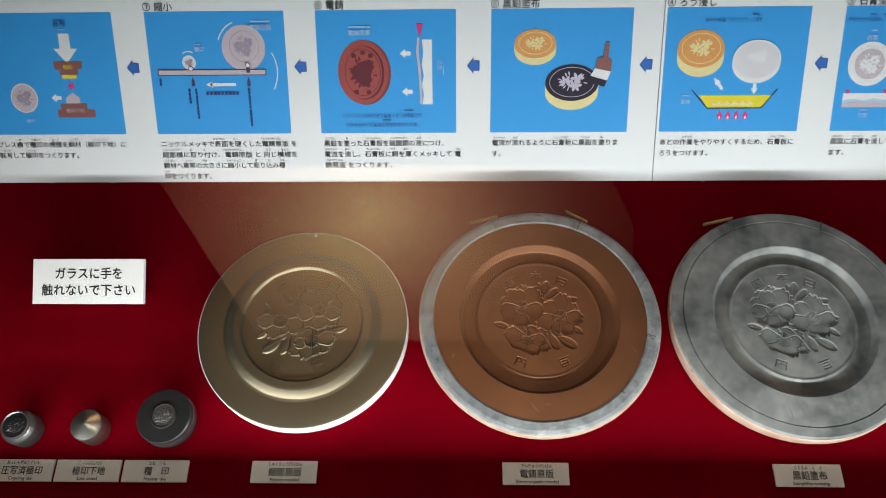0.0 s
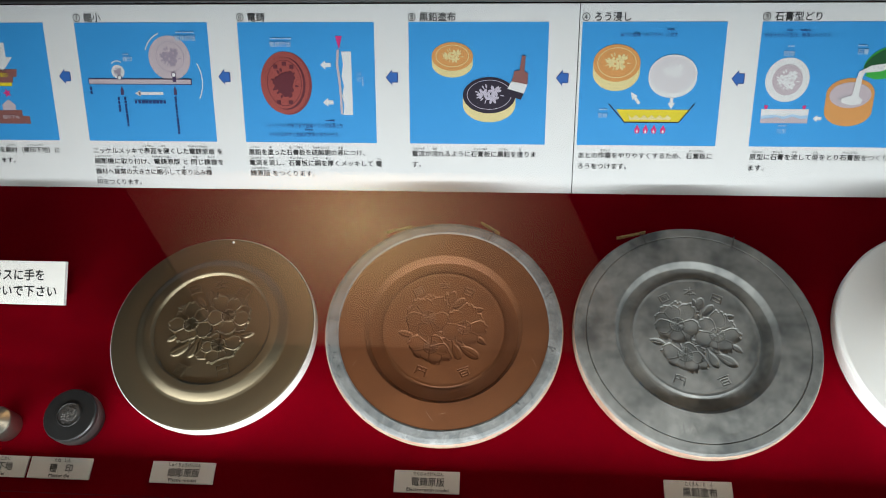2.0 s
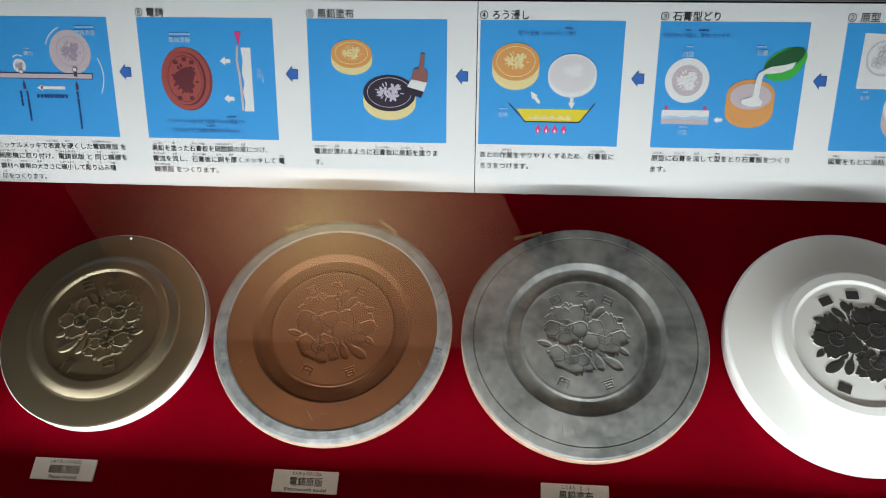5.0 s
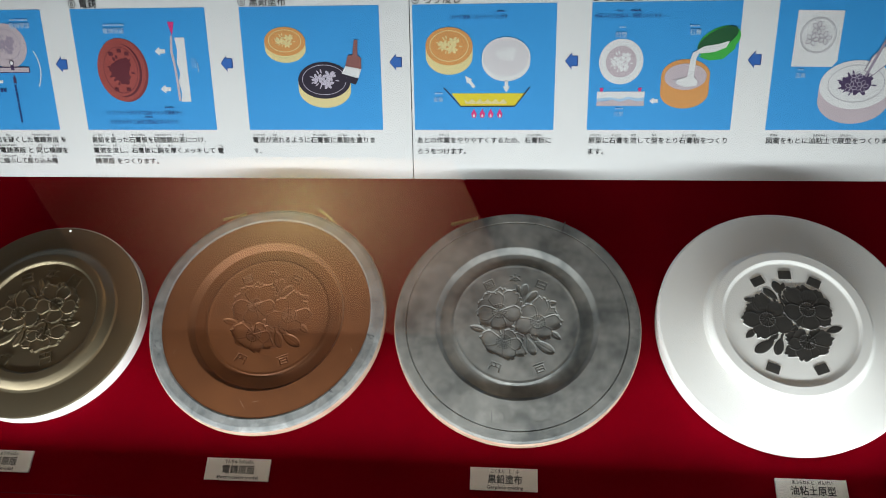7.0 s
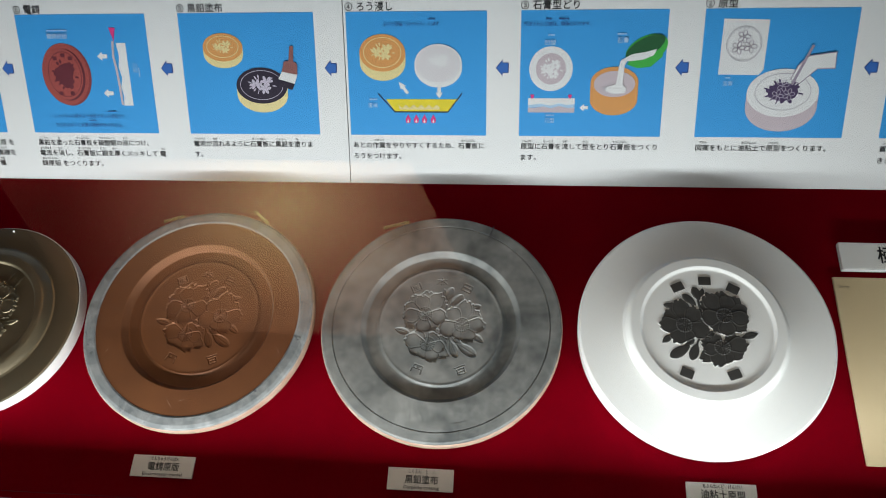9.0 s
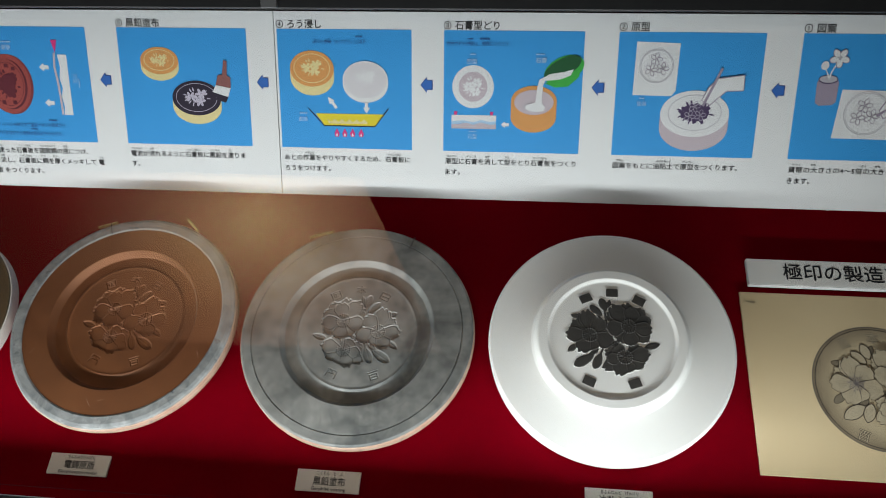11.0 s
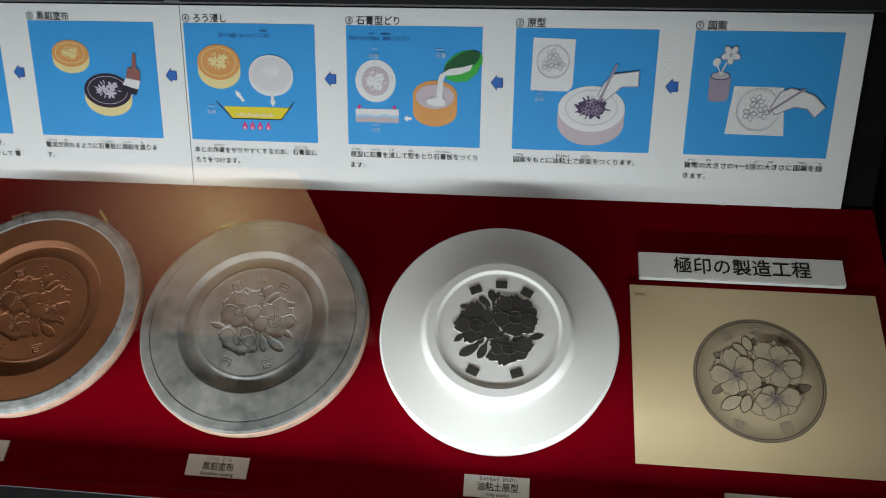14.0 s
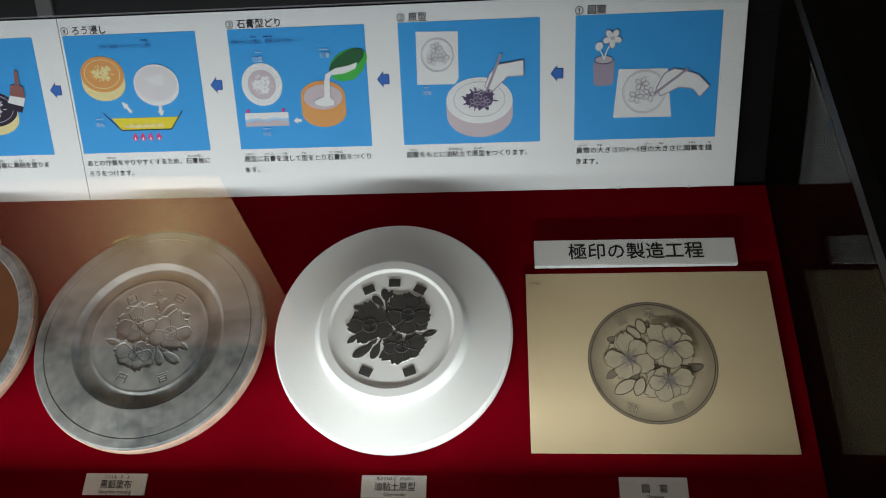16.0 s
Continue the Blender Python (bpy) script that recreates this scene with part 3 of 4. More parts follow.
p.poly("wax_gleam", [(0.36 + 0.028 * i, 0.75 + (0.022 if i % 2 else -0.006)) for i in range(12)] + [(0.66, 0.785), (0.37, 0.785)], 3, P_CREAM)
p.line("tray_line", [(0.215, 0.655), (0.335, 0.805), (0.722, 0.805), (0.825, 0.65)], 0.008, 3, P_NIGHT)
for u in (0.43, 0.49, 0.55, 0.615):
    p.poly("flame", [(u, 0.825), (u + 0.02, 0.868), (u + 0.013, 0.898), (u - 0.013, 0.898), (u - 0.02, 0.868)], 2, P_MAGENTA)
    p.poly("flame_core", [(u, 0.865), (u + 0.008, 0.885), (u, 0.897), (u - 0.008, 0.885)], 3, P_WHITE)
p.arrow(0.40, 0.605, -0.6, -0.75, 0.105, 2, P_WHITE, 0.55)
p.arrow(0.66, 0.645, 0, 1, 0.085, 2, P_WHITE, 0.75)
p.text("蜜蝋", 0.175, 0.765, 0.0050, P_PALE)
p.bars(0.15, 0.695, 0.06, 4, 0.010, P_PALE)

# step 3: casting in plaster
p = Picture(panel_b, XS[3])
p.text("作成された凹型は、鏡像になります。", 0.25, 0.12, 0.0044, NAVY, width=0.46)
p.bars(0.17, 0.062, 0.04, 3, 0.010, NAVY)
p.bars(0.26, 0.062, 0.07, 4, 0.010, NAVY)
p.text("凹型", 0.205, 0.265, 0.0056, P_PALE, bold=0.00008)
p.bars(0.19, 0.185, 0.05, 3, 0.010, P_PALE)
p.disc("cast_print", 0.215, 0.455, 0.152, 0.154, 2, P_WHITE)
p.disc("cast_field", 0.215, 0.455, 0.105, 0.107, 3, P_PINK)
p.flower(0.215, 0.455, 0.080, 0.080, 4, P_WHITE, 10)
p.poly("upper_half", [(0.06, 0.69), (0.39, 0.69), (0.39, 0.735), (0.34, 0.745), (0.28, 0.73), (0.22, 0.75), (0.15, 0.735), (0.06, 0.745)], 2, P_WHITE)
p.poly("lower_half", [(0.06, 0.77), (0.12, 0.765), (0.17, 0.755), (0.22, 0.772), (0.28, 0.752), (0.34, 0.768), (0.39, 0.765), (0.39, 0.805), (0.06, 0.805)], 2, P_PINK)
p.poly("gap_line", [(0.06, 0.745), (0.15, 0.735), (0.22, 0.75), (0.28, 0.73), (0.34, 0.745), (0.39, 0.735), (0.39, 0.765), (0.34, 0.768), (0.28, 0.752), (0.22, 0.772), (0.17, 0.755), (0.06, 0.77)], 1.6, P_PALE)
for u in (0.09, 0.355):
    p.poly("pin", [(u - 0.014, 0.66), (u + 0.014, 0.66), (u + 0.008, 0.69), (u - 0.008, 0.69)], 3, P_MAGENTA)
p.text("元型", 0.215, 0.885, 0.0050, P_PALE)
p.bars(0.19, 0.822, 0.06, 4, 0.008, P_PALE)
p.arrow(0.455, 0.765, -1, 0, 0.06, 2, P_WHITE)
p.cake(0.66, 0.565, 0.165, 0.110, 0.135, P_ORANGE, P_ORANGE, 2)
p.disc("cup_inside", 0.66, 0.575, 0.143, 0.090, 4, P_PINK)
p.flower(0.655, 0.61, 0.085, 0.042, 5, P_GREY, 11)
p.disc("bowl_outside", 0.865, 0.305, 0.150, 0.090, 3, P_GREEN, -0.45)
p.poly("bowl_belly", [(0.735, 0.42), (0.985, 0.235), (0.975, 0.36), (0.90, 0.44), (0.81, 0.45)], 4, P_GREEN)
p.disc("bowl_inside", 0.855, 0.29, 0.145, 0.062, 5, P_DKGREEN, -0.50)
p.poly("plaster_in_bowl", [(0.70, 0.385), (0.77, 0.34), (0.86, 0.325), (0.935, 0.30), (0.915, 0.35), (0.84, 0.385), (0.75, 0.395)], 6, P_WHITE)
p.poly("plaster_stream", [(0.695, 0.385), (0.745, 0.375), (0.722, 0.43), (0.715, 0.58), (0.745, 0.61), (0.735, 0.645), (0.66, 0.655), (0.60, 0.63), (0.60, 0.60), (0.67, 0.575), (0.682, 0.44)], 7, P_WHITE)
p.text("石膏", 0.70, 0.25, 0.0056, P_PALE, bold=0.00008)
p.bars(0.66, 0.18, 0.07, 4, 0.010, P_PALE)

# step 2: the model
p = Picture(panel_b, XS[2])
p.poly("drawing_sheet", [(0.125, 0.075), (0.425, 0.085), (0.42, 0.46), (0.39, 0.505), (0.12, 0.50)], 2, P_WHITE)
p.ring(0.272, 0.265, 0.116, 0.116, 0.005, 3, P_GREY)
p.ring(0.272, 0.265, 0.108, 0.108, 0.003, 3, P_GREY)
p.blossom_lines(0.272, 0.265, 0.098, 4, P_MAUVE, 12)
p.text("図案", 0.19, 0.585, 0.0048, P_PALE)
p.bars(0.17, 0.52, 0.04, 2, 0.010, P_PALE)
p.cake(0.565, 0.645, 0.240, 0.165, 0.115, P_WHITE, P_PINK, 2)
p.ring(0.565, 0.635, 0.185, 0.125, 0.005, 4, P_GREY)
p.flower(0.565, 0.635, 0.130, 0.088, 4, P_PURPLE, 13)
p.disc("flower_heart", 0.565, 0.635, 0.100, 0.062, 4.2, P_PURPLE)
p.blossom_lines(0.565, 0.635, 0.09, 6, P_LILAC, 21)
p.poly("pale_shape_edge", [(0.600, 0.535), (0.640, 0.43), (0.70, 0.355), (0.885, 0.325), (0.888, 0.455), (0.77, 0.46), (0.665, 0.575)], 7, P_MAUVE)
p.poly("pale_shape", [(0.606, 0.532), (0.645, 0.435), (0.703, 0.362), (0.879, 0.332), (0.882, 0.448), (0.767, 0.453), (0.663, 0.566)], 8, P_WHITE)
p.line("pencil", [(0.615, 0.58), (0.725, 0.275)], 0.018, 9, P_MAUVE)

# step 1: the drawing
p = Picture(panel_b, XS[1])
p.poly("jar", [(0.135, 0.36), (0.265, 0.35), (0.275, 0.38), (0.272, 0.53), (0.245, 0.555), (0.16, 0.56), (0.132, 0.54), (0.128, 0.38)], 2, P_MAUVE)
p.disc("jar_neck", 0.20, 0.352, 0.066, 0.030, 3, P_PURPLE)
p.disc("jar_mouth", 0.20, 0.350, 0.060, 0.025, 4, P_GREY)
p.line("stem", [(0.20, 0.35), (0.215, 0.29), (0.245, 0.22)], 0.010, 5, P_WHITE)
p.line("stem", [(0.20, 0.35), (0.19, 0.31), (0.172, 0.275)], 0.008, 5, P_WHITE)
for j in range(5):
    b = 2 * math.pi * j / 5 + 0.3
    p.disc("petal_edge", 0.255 + 0.036 * math.cos(b), 0.185 + 0.040 * math.sin(b), 0.034, 0.024, 5, P_MAUVE, b)
    p.disc("petal_print", 0.255 + 0.036 * math.cos(b), 0.185 + 0.040 * math.sin(b), 0.029, 0.019, 6, P_WHITE, b)
p.disc("flower_heart", 0.255, 0.185, 0.012, 0.012, 7, P_GREY)
p.disc("bud_print", 0.165, 0.245, 0.026, 0.030, 5, P_WHITE, 0.4)
p.poly("drawing_sheet", [(0.305, 0.43), (0.645, 0.435), (0.685, 0.825), (0.275, 0.82)], 2, P_WHITE)
p.ring(0.487, 0.615, 0.150, 0.150, 0.005, 3, P_GREY)
p.ring(0.487, 0.615, 0.140, 0.140, 0.003, 3, P_GREY)
p.blossom_lines(0.475, 0.615, 0.115, 4, P_MAUVE, 14)
p.poly("pale_shape_edge", [(0.565, 0.59), (0.62, 0.47), (0.69, 0.435), (0.775, 0.455), (0.86, 0.49), (0.945, 0.585), (0.875, 0.675), (0.82, 0.605), (0.73, 0.59), (0.60, 0.66)], 5, P_MAUVE)
p.poly("pale_shape", [(0.573, 0.592), (0.626, 0.477), (0.69, 0.443), (0.773, 0.462), (0.856, 0.497), (0.936, 0.586), (0.874, 0.662), (0.823, 0.597), (0.73, 0.582), (0.603, 0.649)], 6, P_WHITE)
p.line("pencil", [(0.555, 0.635), (0.785, 0.44)], 0.017, 7, P_MAUVE)

for panel, n, lines in (
    (panel_a, 8, (("プレス機で種印の模様を鋼材（極印下地）に", ((3, 1, "き"), (5, 2, "たねいん"), (8, 2, "もよう"), (11, 2, "こうざい"), (14, 4, "こくいんしたじ"))),
                  ("転写して極印をつくります。", ((0, 2, "てんしゃ"), (4, 2, "こくいん"))))),
    (panel_a, 7, (("ニッケルメッキで表面を硬くした電鋳原版 を", ((8, 2, "ひょうめん"), (11, 1, "かた"), (15, 4, "でんちゅうげんばん"))),
                  ("縮彫機に取り付け、電鋳原版 と 同じ模様を", ((0, 3, "しゅくちょうき"), (4, 1, "と"), (6, 1, "つ"), (9, 4, "でんちゅうげんばん"), (16, 1, "おな"), (18, 2, "もよう"))),
                  ("鋼材へ貨幣の大きさに縮小して彫り込み種", ((0, 2, "こうざい"), (3, 2, "かへい"), (6, 1, "おお"), (10, 2, "しゅくしょう"), (14, 1, "ほ"), (16, 1, "こ"), (18, 1, "たね"))),
                  ("印をつくります。", ((0, 1, "いん"),)))),
    (panel_a, 6, (("黒鉛を塗った石膏板を硫酸銅の液につけ、", ((0, 2, "こくえん"), (3, 1, "ぬ"), (6, 3, "せっこうばん"), (10, 3, "りゅうさんどう"), (14, 1, "えき"))),
                  ("電流を流し、石膏板に銅を厚くメッキして 電", ((0, 2, "でんりゅう"), (3, 1, "なが"), (6, 3, "せっこうばん"), (10, 1, "どう"), (12, 1, "あつ"), (20, 1, "でん"))),
                  ("鋳原版 をつくります。", ((0, 3, "ちゅうげんばん"),)))),
    (panel_a, 5, (("電流が流れるように石膏板に黒鉛を塗りま", ((0, 2, "でんりゅう"), (3, 1, "なが"), (9, 3, "せっこうばん"), (13, 2, "こくえん"), (16, 1, "ぬ"))), ("す。", ()))),
    (panel_b, 4, (("あとの作業をやりやすくするため、石膏板に", ((3, 2, "さぎょう"), (16, 3, "せっこうばん"))), ("ろうをつけます。", ()))),
    (panel_b, 3, (("原型に石膏を流して型をとり石膏板をつくり", ((0, 2, "げんけい"), (3, 2, "せっこう"), (6, 1, "なが"), (9, 1, "かた"), (13, 3, "せっこうばん"))), ("ます。", ()))),
    (panel_b, 2, (("図案をもとに油粘土で原型をつくります。", ((0, 2, "ずあん"), (6, 3, "あぶらねんど"), (10, 2, "げんけい"))),)),
    (panel_b, 1, (("貨幣の大きさの4～5倍の大きさに図案を描", ((0, 2, "かへい"), (3, 1, "おお"), (10, 1, "ばい"), (12, 1, "おお"), (16, 2, "ずあん"), (19, 1, "か"))), ("きます。", ()))),
):
    for row, (body, ruby) in enumerate(lines):
        caption(panel, XS[n] + 0.0022, row, body, ruby=ruby)

# ---- the flower relief ----
# places in radii of the coin's field; x to the right, y up
# each blossom: its heart, then its petals from back to front as (direction in degrees, length, half width)
BLOSSOMS = (
    ((-0.36, 0.03), ((141, 0.39, 0.14), (165, 0.37, 0.12), (109, 0.45, 0.13), (97, 0.47, 0.15), (50, 0.39, 0.15), (-18, 0.42, 0.17), (-80, 0.29, 0.14), (-118, 0.37, 0.15), (-179, 0.41, 0.15))),
    ((0.20, -0.33), ((38, 0.34, 0.13), (166, 0.35, 0.12), (-148, 0.44, 0.12), (-26, 0.35, 0.14), (-74, 0.29, 0.13), (133, 0.25, 0.13), (11, 0.42, 0.15), (-112, 0.36, 0.14), (-168, 0.32, 0.12))),
    ((0.28, 0.21), ((150, 0.44, 0.13), (94, 0.44, 0.15), (53, 0.42, 0.14), (22, 0.41, 0.13), (-38, 0.42, 0.14), (-120, 0.36, 0.15), (127, 0.48, 0.16), (76, 0.37, 0.15), (-10, 0.40, 0.15), (-85, 0.37, 0.15), (-169, 0.39, 0.16))))
BUDS = (((-0.13, 0.58), 0.127, 0.071, 1.89), ((-0.25, 0.47), 0.139, 0.065, 2.38), ((-0.46, -0.42), 0.189, 0.085, -2.58), ((-0.24, -0.42), 0.152, 0.075, -1.97))
LEAVES = (((-0.04, 0.60), 0.088, 0.043, 1.29), ((-0.59, 0.36), 0.09, 0.05, 2.98), ((-0.64, -0.21), 0.12, 0.058, -2.46), ((0.64, -0.12), 0.142, 0.062, 0.27), ((-0.29, -0.26), 0.09, 0.05, 0.58), ((0.04, -0.11), 0.09, 0.05, 0.58))
CHARACTERS = (("日", -0.42, 0.69, 24), ("本", 0.02, 0.81, 0), ("国", 0.46, 0.68, -27), ("百", -0.38, -0.77, -22), ("円", 0.34, -0.77, 20))


def over(h, cover, lift, alpha):
    """Lays a new form over what lies below it, with a soft edge."""
    a = np.clip(alpha, 0, 1)
    a = a * a * (3 - 2 * a)
    return h * (1 - a) + lift * a, cover | (a > 0.5)


def petal_half(k):
    """Half width of a petal along its length, from 0 at the heart to 1 at the tip."""
    return np.where(k < 0.58, (np.clip(k, 0, 1) / 0.58) ** 0.72, np.clip(1 - (np.clip(k - 0.58, 0, 1) / 0.42) ** 2.0, 0, 1) ** 0.75)


def petal_height(x, y, heart, turn, length, width, low, seed):
    t = math.radians(turn)
    dx, dy = x - heart[0], y - heart[1]
    along, across = dx * math.cos(t) + dy * math.sin(t), -dx * math.sin(t) + dy * math.cos(t)
    w = across / width
    tip = length * (1 - 0.085 * np.exp(-((w - 0.12) / 0.13) ** 2) - 0.045 * np.exp(-((w + 0.42) / 0.10) ** 2) + 0.02 * np.cos(w * 9 + seed))
    k = along / tip
    edge = np.minimum(width * petal_half(k) - np.abs(across), (1 - k) * length * 0.8)
    edge = np.where((k > 0) & (k < 1), edge, -1)
    lift = low + 0.22 * np.clip(k, 0, 1) + 0.26 * np.exp(-((edge - 0.016) / 0.012) ** 2) + 0.12 * np.cos(w * 2.2)
    return lift, edge / 0.013


def drop_height(x, y, centre, length, width, turn, low, vein):
    dx, dy = x - centre[0], y - centre[1]
    u = (dx * math.cos(turn) + dy * math.sin(turn)) / length
    w = (-dx * math.sin(turn) + dy * math.cos(turn)) / width
    side = np.clip(1 - u * u, 0, 1) ** (1.0 if vein else 0.6) * (1.0 + (0.0 if vein else 0.22) * u)
    lift = low + 0.45 * np.sqrt(np.clip(1 - (w / np.maximum(side, 1e-6)) ** 2, 0, 1)) - (0.28 if vein else 0.18) * np.exp(-(w / 0.10) ** 2)
    return lift, np.where(np.abs(u) < 1, (side - np.abs(w)) * width, -1) / 0.012


def stem_height(x, y, a, b, width, low):
    ab = (b[0] - a[0], b[1] - a[1])
    k = np.clip(((x - a[0]) * ab[0] + (y - a[1]) * ab[1]) / (ab[0] ** 2 + ab[1] ** 2), 0, 1)
    d = np.hypot(x - a[0] - k * ab[0], y - a[1] - k * ab[1])
    return low + 0.3 * np.sqrt(np.clip(1 - (d / width) ** 2, 0, 1)), (width - d) / 0.008


# strokes of the five characters in a box one unit wide
FRAME = ((-0.42, 0.42, 0.42, 0.42), (-0.42, -0.42, 0.42, -0.42), (-0.42, 0.42, -0.42, -0.42), (0.42, 0.42, 0.42, -0.42))
STROKES = {"日": FRAME + ((-0.42, 0.0, 0.42, 0.0),),
           "本": ((-0.45, 0.18, 0.45, 0.18), (0.0, 0.48, 0.0, -0.45), (0.0, 0.15, -0.45, -0.32), (0.0, 0.15, 0.45, -0.32), (-0.18, -0.28, 0.18, -0.28)),
           "国": FRAME + ((-0.24, 0.2, 0.24, 0.2), (-0.24, -0.2, 0.24, -0.2), (-0.2, 0.0, 0.2, 0.0), (0.0, 0.2, 0.0, -0.2)),
           "百": ((-0.48, 0.44, 0.48, 0.44), (-0.34, 0.18, 0.34, 0.18), (-0.34, -0.13, 0.34, -0.13), (-0.34, -0.44, 0.34, -0.44), (-0.34, 0.18, -0.34, -0.44), (0.34, 0.18, 0.34, -0.44)),
           "円": ((-0.42, 0.42, 0.42, 0.42), (-0.42, 0.42, -0.46, -0.45), (0.42, 0.42, 0.46, -0.45), (-0.42, 0.02, 0.42, 0.02), (0.0, 0.42, 0.0, 0.02))}


def cluster(x, y, characters=False):
    """Height (0 to about 1.4) and cover of the whole bunch."""
    h, cover = np.zeros_like(x), np.zeros(x.shape, bool)
    for leaf in LEAVES:
        h, cover = over(h, cover, *drop_height(x, y, *leaf, 0.25, True))
    for c, *_ in BUDS:
        h, cover = over(h, cover, *stem_height(x, y, (-0.05, 0.05), c, 0.020, 0.2))
    for bud in BUDS:
        h, cover = over(h, cover, *drop_height(x, y, *bud, 0.35, False))
    for n, (heart, petals) in enumerate(BLOSSOMS):
        for k, (turn, length, width) in enumerate(petals):
            h, cover = over(h, cover, *petal_height(x, y, heart, turn, length, width * 0.98, 0.30 + 0.10 * n + 0.075 * (k - 0.4 * (k % 2)), k + n))
        r, a = np.hypot(x - heart[0], y - heart[1]), np.arctan2(y - heart[1], x - heart[0])
        h = h - 0.22 * np.exp(-(r / 0.07) ** 4)
        beads = 18
        turn = np.abs(np.angle(np.exp(1j * a * beads))) / beads
        h, cover = over(h, cover, h + 0.50, np.where((r > 0.035) & (r < 0.098), (0.0075 - r * turn) / 0.006, -1))
        h, cover = over(h, cover, h + 0.85, (0.0165 - np.hypot(r - 0.118, r * turn)) / 0.007)
        h, cover = over(h, cover, h + 0.45, (0.022 - r) / 0.01)
    if characters:
        for body, cx, cy, turn in CHARACTERS:
            t = math.radians(turn)
            u, v = ((x - cx) * math.cos(t) + (y - cy) * math.sin(t)) / 0.185, (-(x - cx) * math.sin(t) + (y - cy) * math.cos(t)) / 0.150
            for a, b, c, d in STROKES[body]:
                lift, alpha = stem_height(u, v, (a, b), (c, d), 0.075, 0.35)
                h, cover = over(h, cover, lift, alpha * 0.16)
    return h, cover


def relief(field, height, mirror=False, rings=185, steps=560, characters=False):
    """A round field of radius field about z = 0 that carries the bunch; tells plain and covered faces apart."""
    r = np.linspace(0, 1, rings + 1)[1:]
    a = np.arange(steps) * 2 * np.pi / steps
    rr, aa = np.meshgrid(r, a, indexing="ij")
    x, y = rr * np.cos(aa), rr * np.sin(aa)
    h, cover = cluster(-x if mirror else x, y, characters)
    co = np.stack([x * field, y * field, h * height], -1).reshape(-1, 3)
    i, j = np.meshgrid(np.arange(rings - 1), np.arange(steps), indexing="ij")
    j2 = (j + 1) % steps
    quads = np.stack([i * steps + j, (i + 1) * steps + j, (i + 1) * steps + j2, i * steps + j2], -1).reshape(-1, 4)
    inner = [[k, (k + 1) % steps] for k in range(steps)]
    verts = np.vstack([co, [[0, 0, float(h[0].mean()) * height]]])
    return verts, quads, inner, cover.reshape(-1)[quads].sum(1) >= 2


def mesh_part(name, verts, faces, material, parent, label="", m=None):
    me = bpy.data.meshes.new(name)
    used, back = np.unique(np.concatenate([np.asarray(f) for f in faces]), return_inverse=True)
    ends = np.cumsum([len(f) for f in faces])
    back = back.tolist()
    me.from_pydata(verts[used].tolist(), [], [back[e - len(f):e] for f, e in zip(faces, ends)])
    me.materials.append(material)
    me.polygons.foreach_set("use_smooth", [True] * len(me.polygons))
    me.set_sharp_from_angle(angle=radians(50))
    ob = new(name, me)
    ob.parent = parent
    if m is not None:
        ob.matrix_basis = m
    return tagged(ob, label)


def field_with_flowers(plate, z, field, height, material, mirror=False, dark=None, characters=False):
    verts, quads, inner, covered = relief(field, height, mirror, characters=characters)
    tip = len(verts) - 1
    hub = [[a, b, tip] for a, b in inner]
    m = Matrix.Translation((0, 0, z))
    if dark is None:
        mesh_part("flower_relief", verts, list(quads) + hub, material, plate, "", m)
    else:
        mesh_part("field", verts, list(quads[~covered]), material, plate, "", m)
        mesh_part("flower_relief", verts, list(quads[covered]) + hub, dark, plate, "dark grey clay flower relief", m)


def raise_characters(plate, z, field, material, size=0.0125, proud=0.0008):
    for body, x, y, turn in CHARACTERS:
        bm = glyphs(body, size, size * 0.95, 0.0, proud, "CENTER")
        c = sum((v.co.y for v in bm.verts)) / max(1, len(bm.verts))
        for v in bm.verts:
            v.co.y -= c
        part("character", bm, material, plate, "", pose(x * field, y * field, z + proud, 0, 0, turn))


FIELD = 0.0545


def arc_bar(r0, r1, z0, z1, a0, a1, n=60, seed=1, ragged=0.0):
    """A flat piece of a ring between two radii."""
    bm = bmesh.new()
    rows = []
    for i in range(n + 1):
        a = a0 + (a1 - a0) * i / n
        w = ragged * noise.noise((math.cos(a) * 7 + seed, math.sin(a) * 7, seed)) + ragged * 0.5 * noise.noise((math.cos(a) * 31, math.sin(a) * 31, seed))
        c, s = math.cos(a), math.sin(a)
        rows.append([bm.verts.new(((r0 + w) * c, (r0 + w) * s, z0)), bm.verts.new(((r0 + w) * c, (r0 + w) * s, z1)),
                     bm.verts.new((r1 * c, r1 * s, z1)), bm.verts.new((r1 * c, r1 * s, z0))])
    for p, q in zip(rows, rows[1:]):
        for k in range(4):
            bm.faces.new((p[k], p[(k + 1) % 4], q[(k + 1) % 4], q[k]))
    if abs(a1 - a0) < 6.2:
        bm.faces.new(rows[0])
        bm.faces.new(list(reversed(rows[-1])))
    bmesh.ops.recalc_face_normals(bm, faces=bm.faces[:])
    return bm


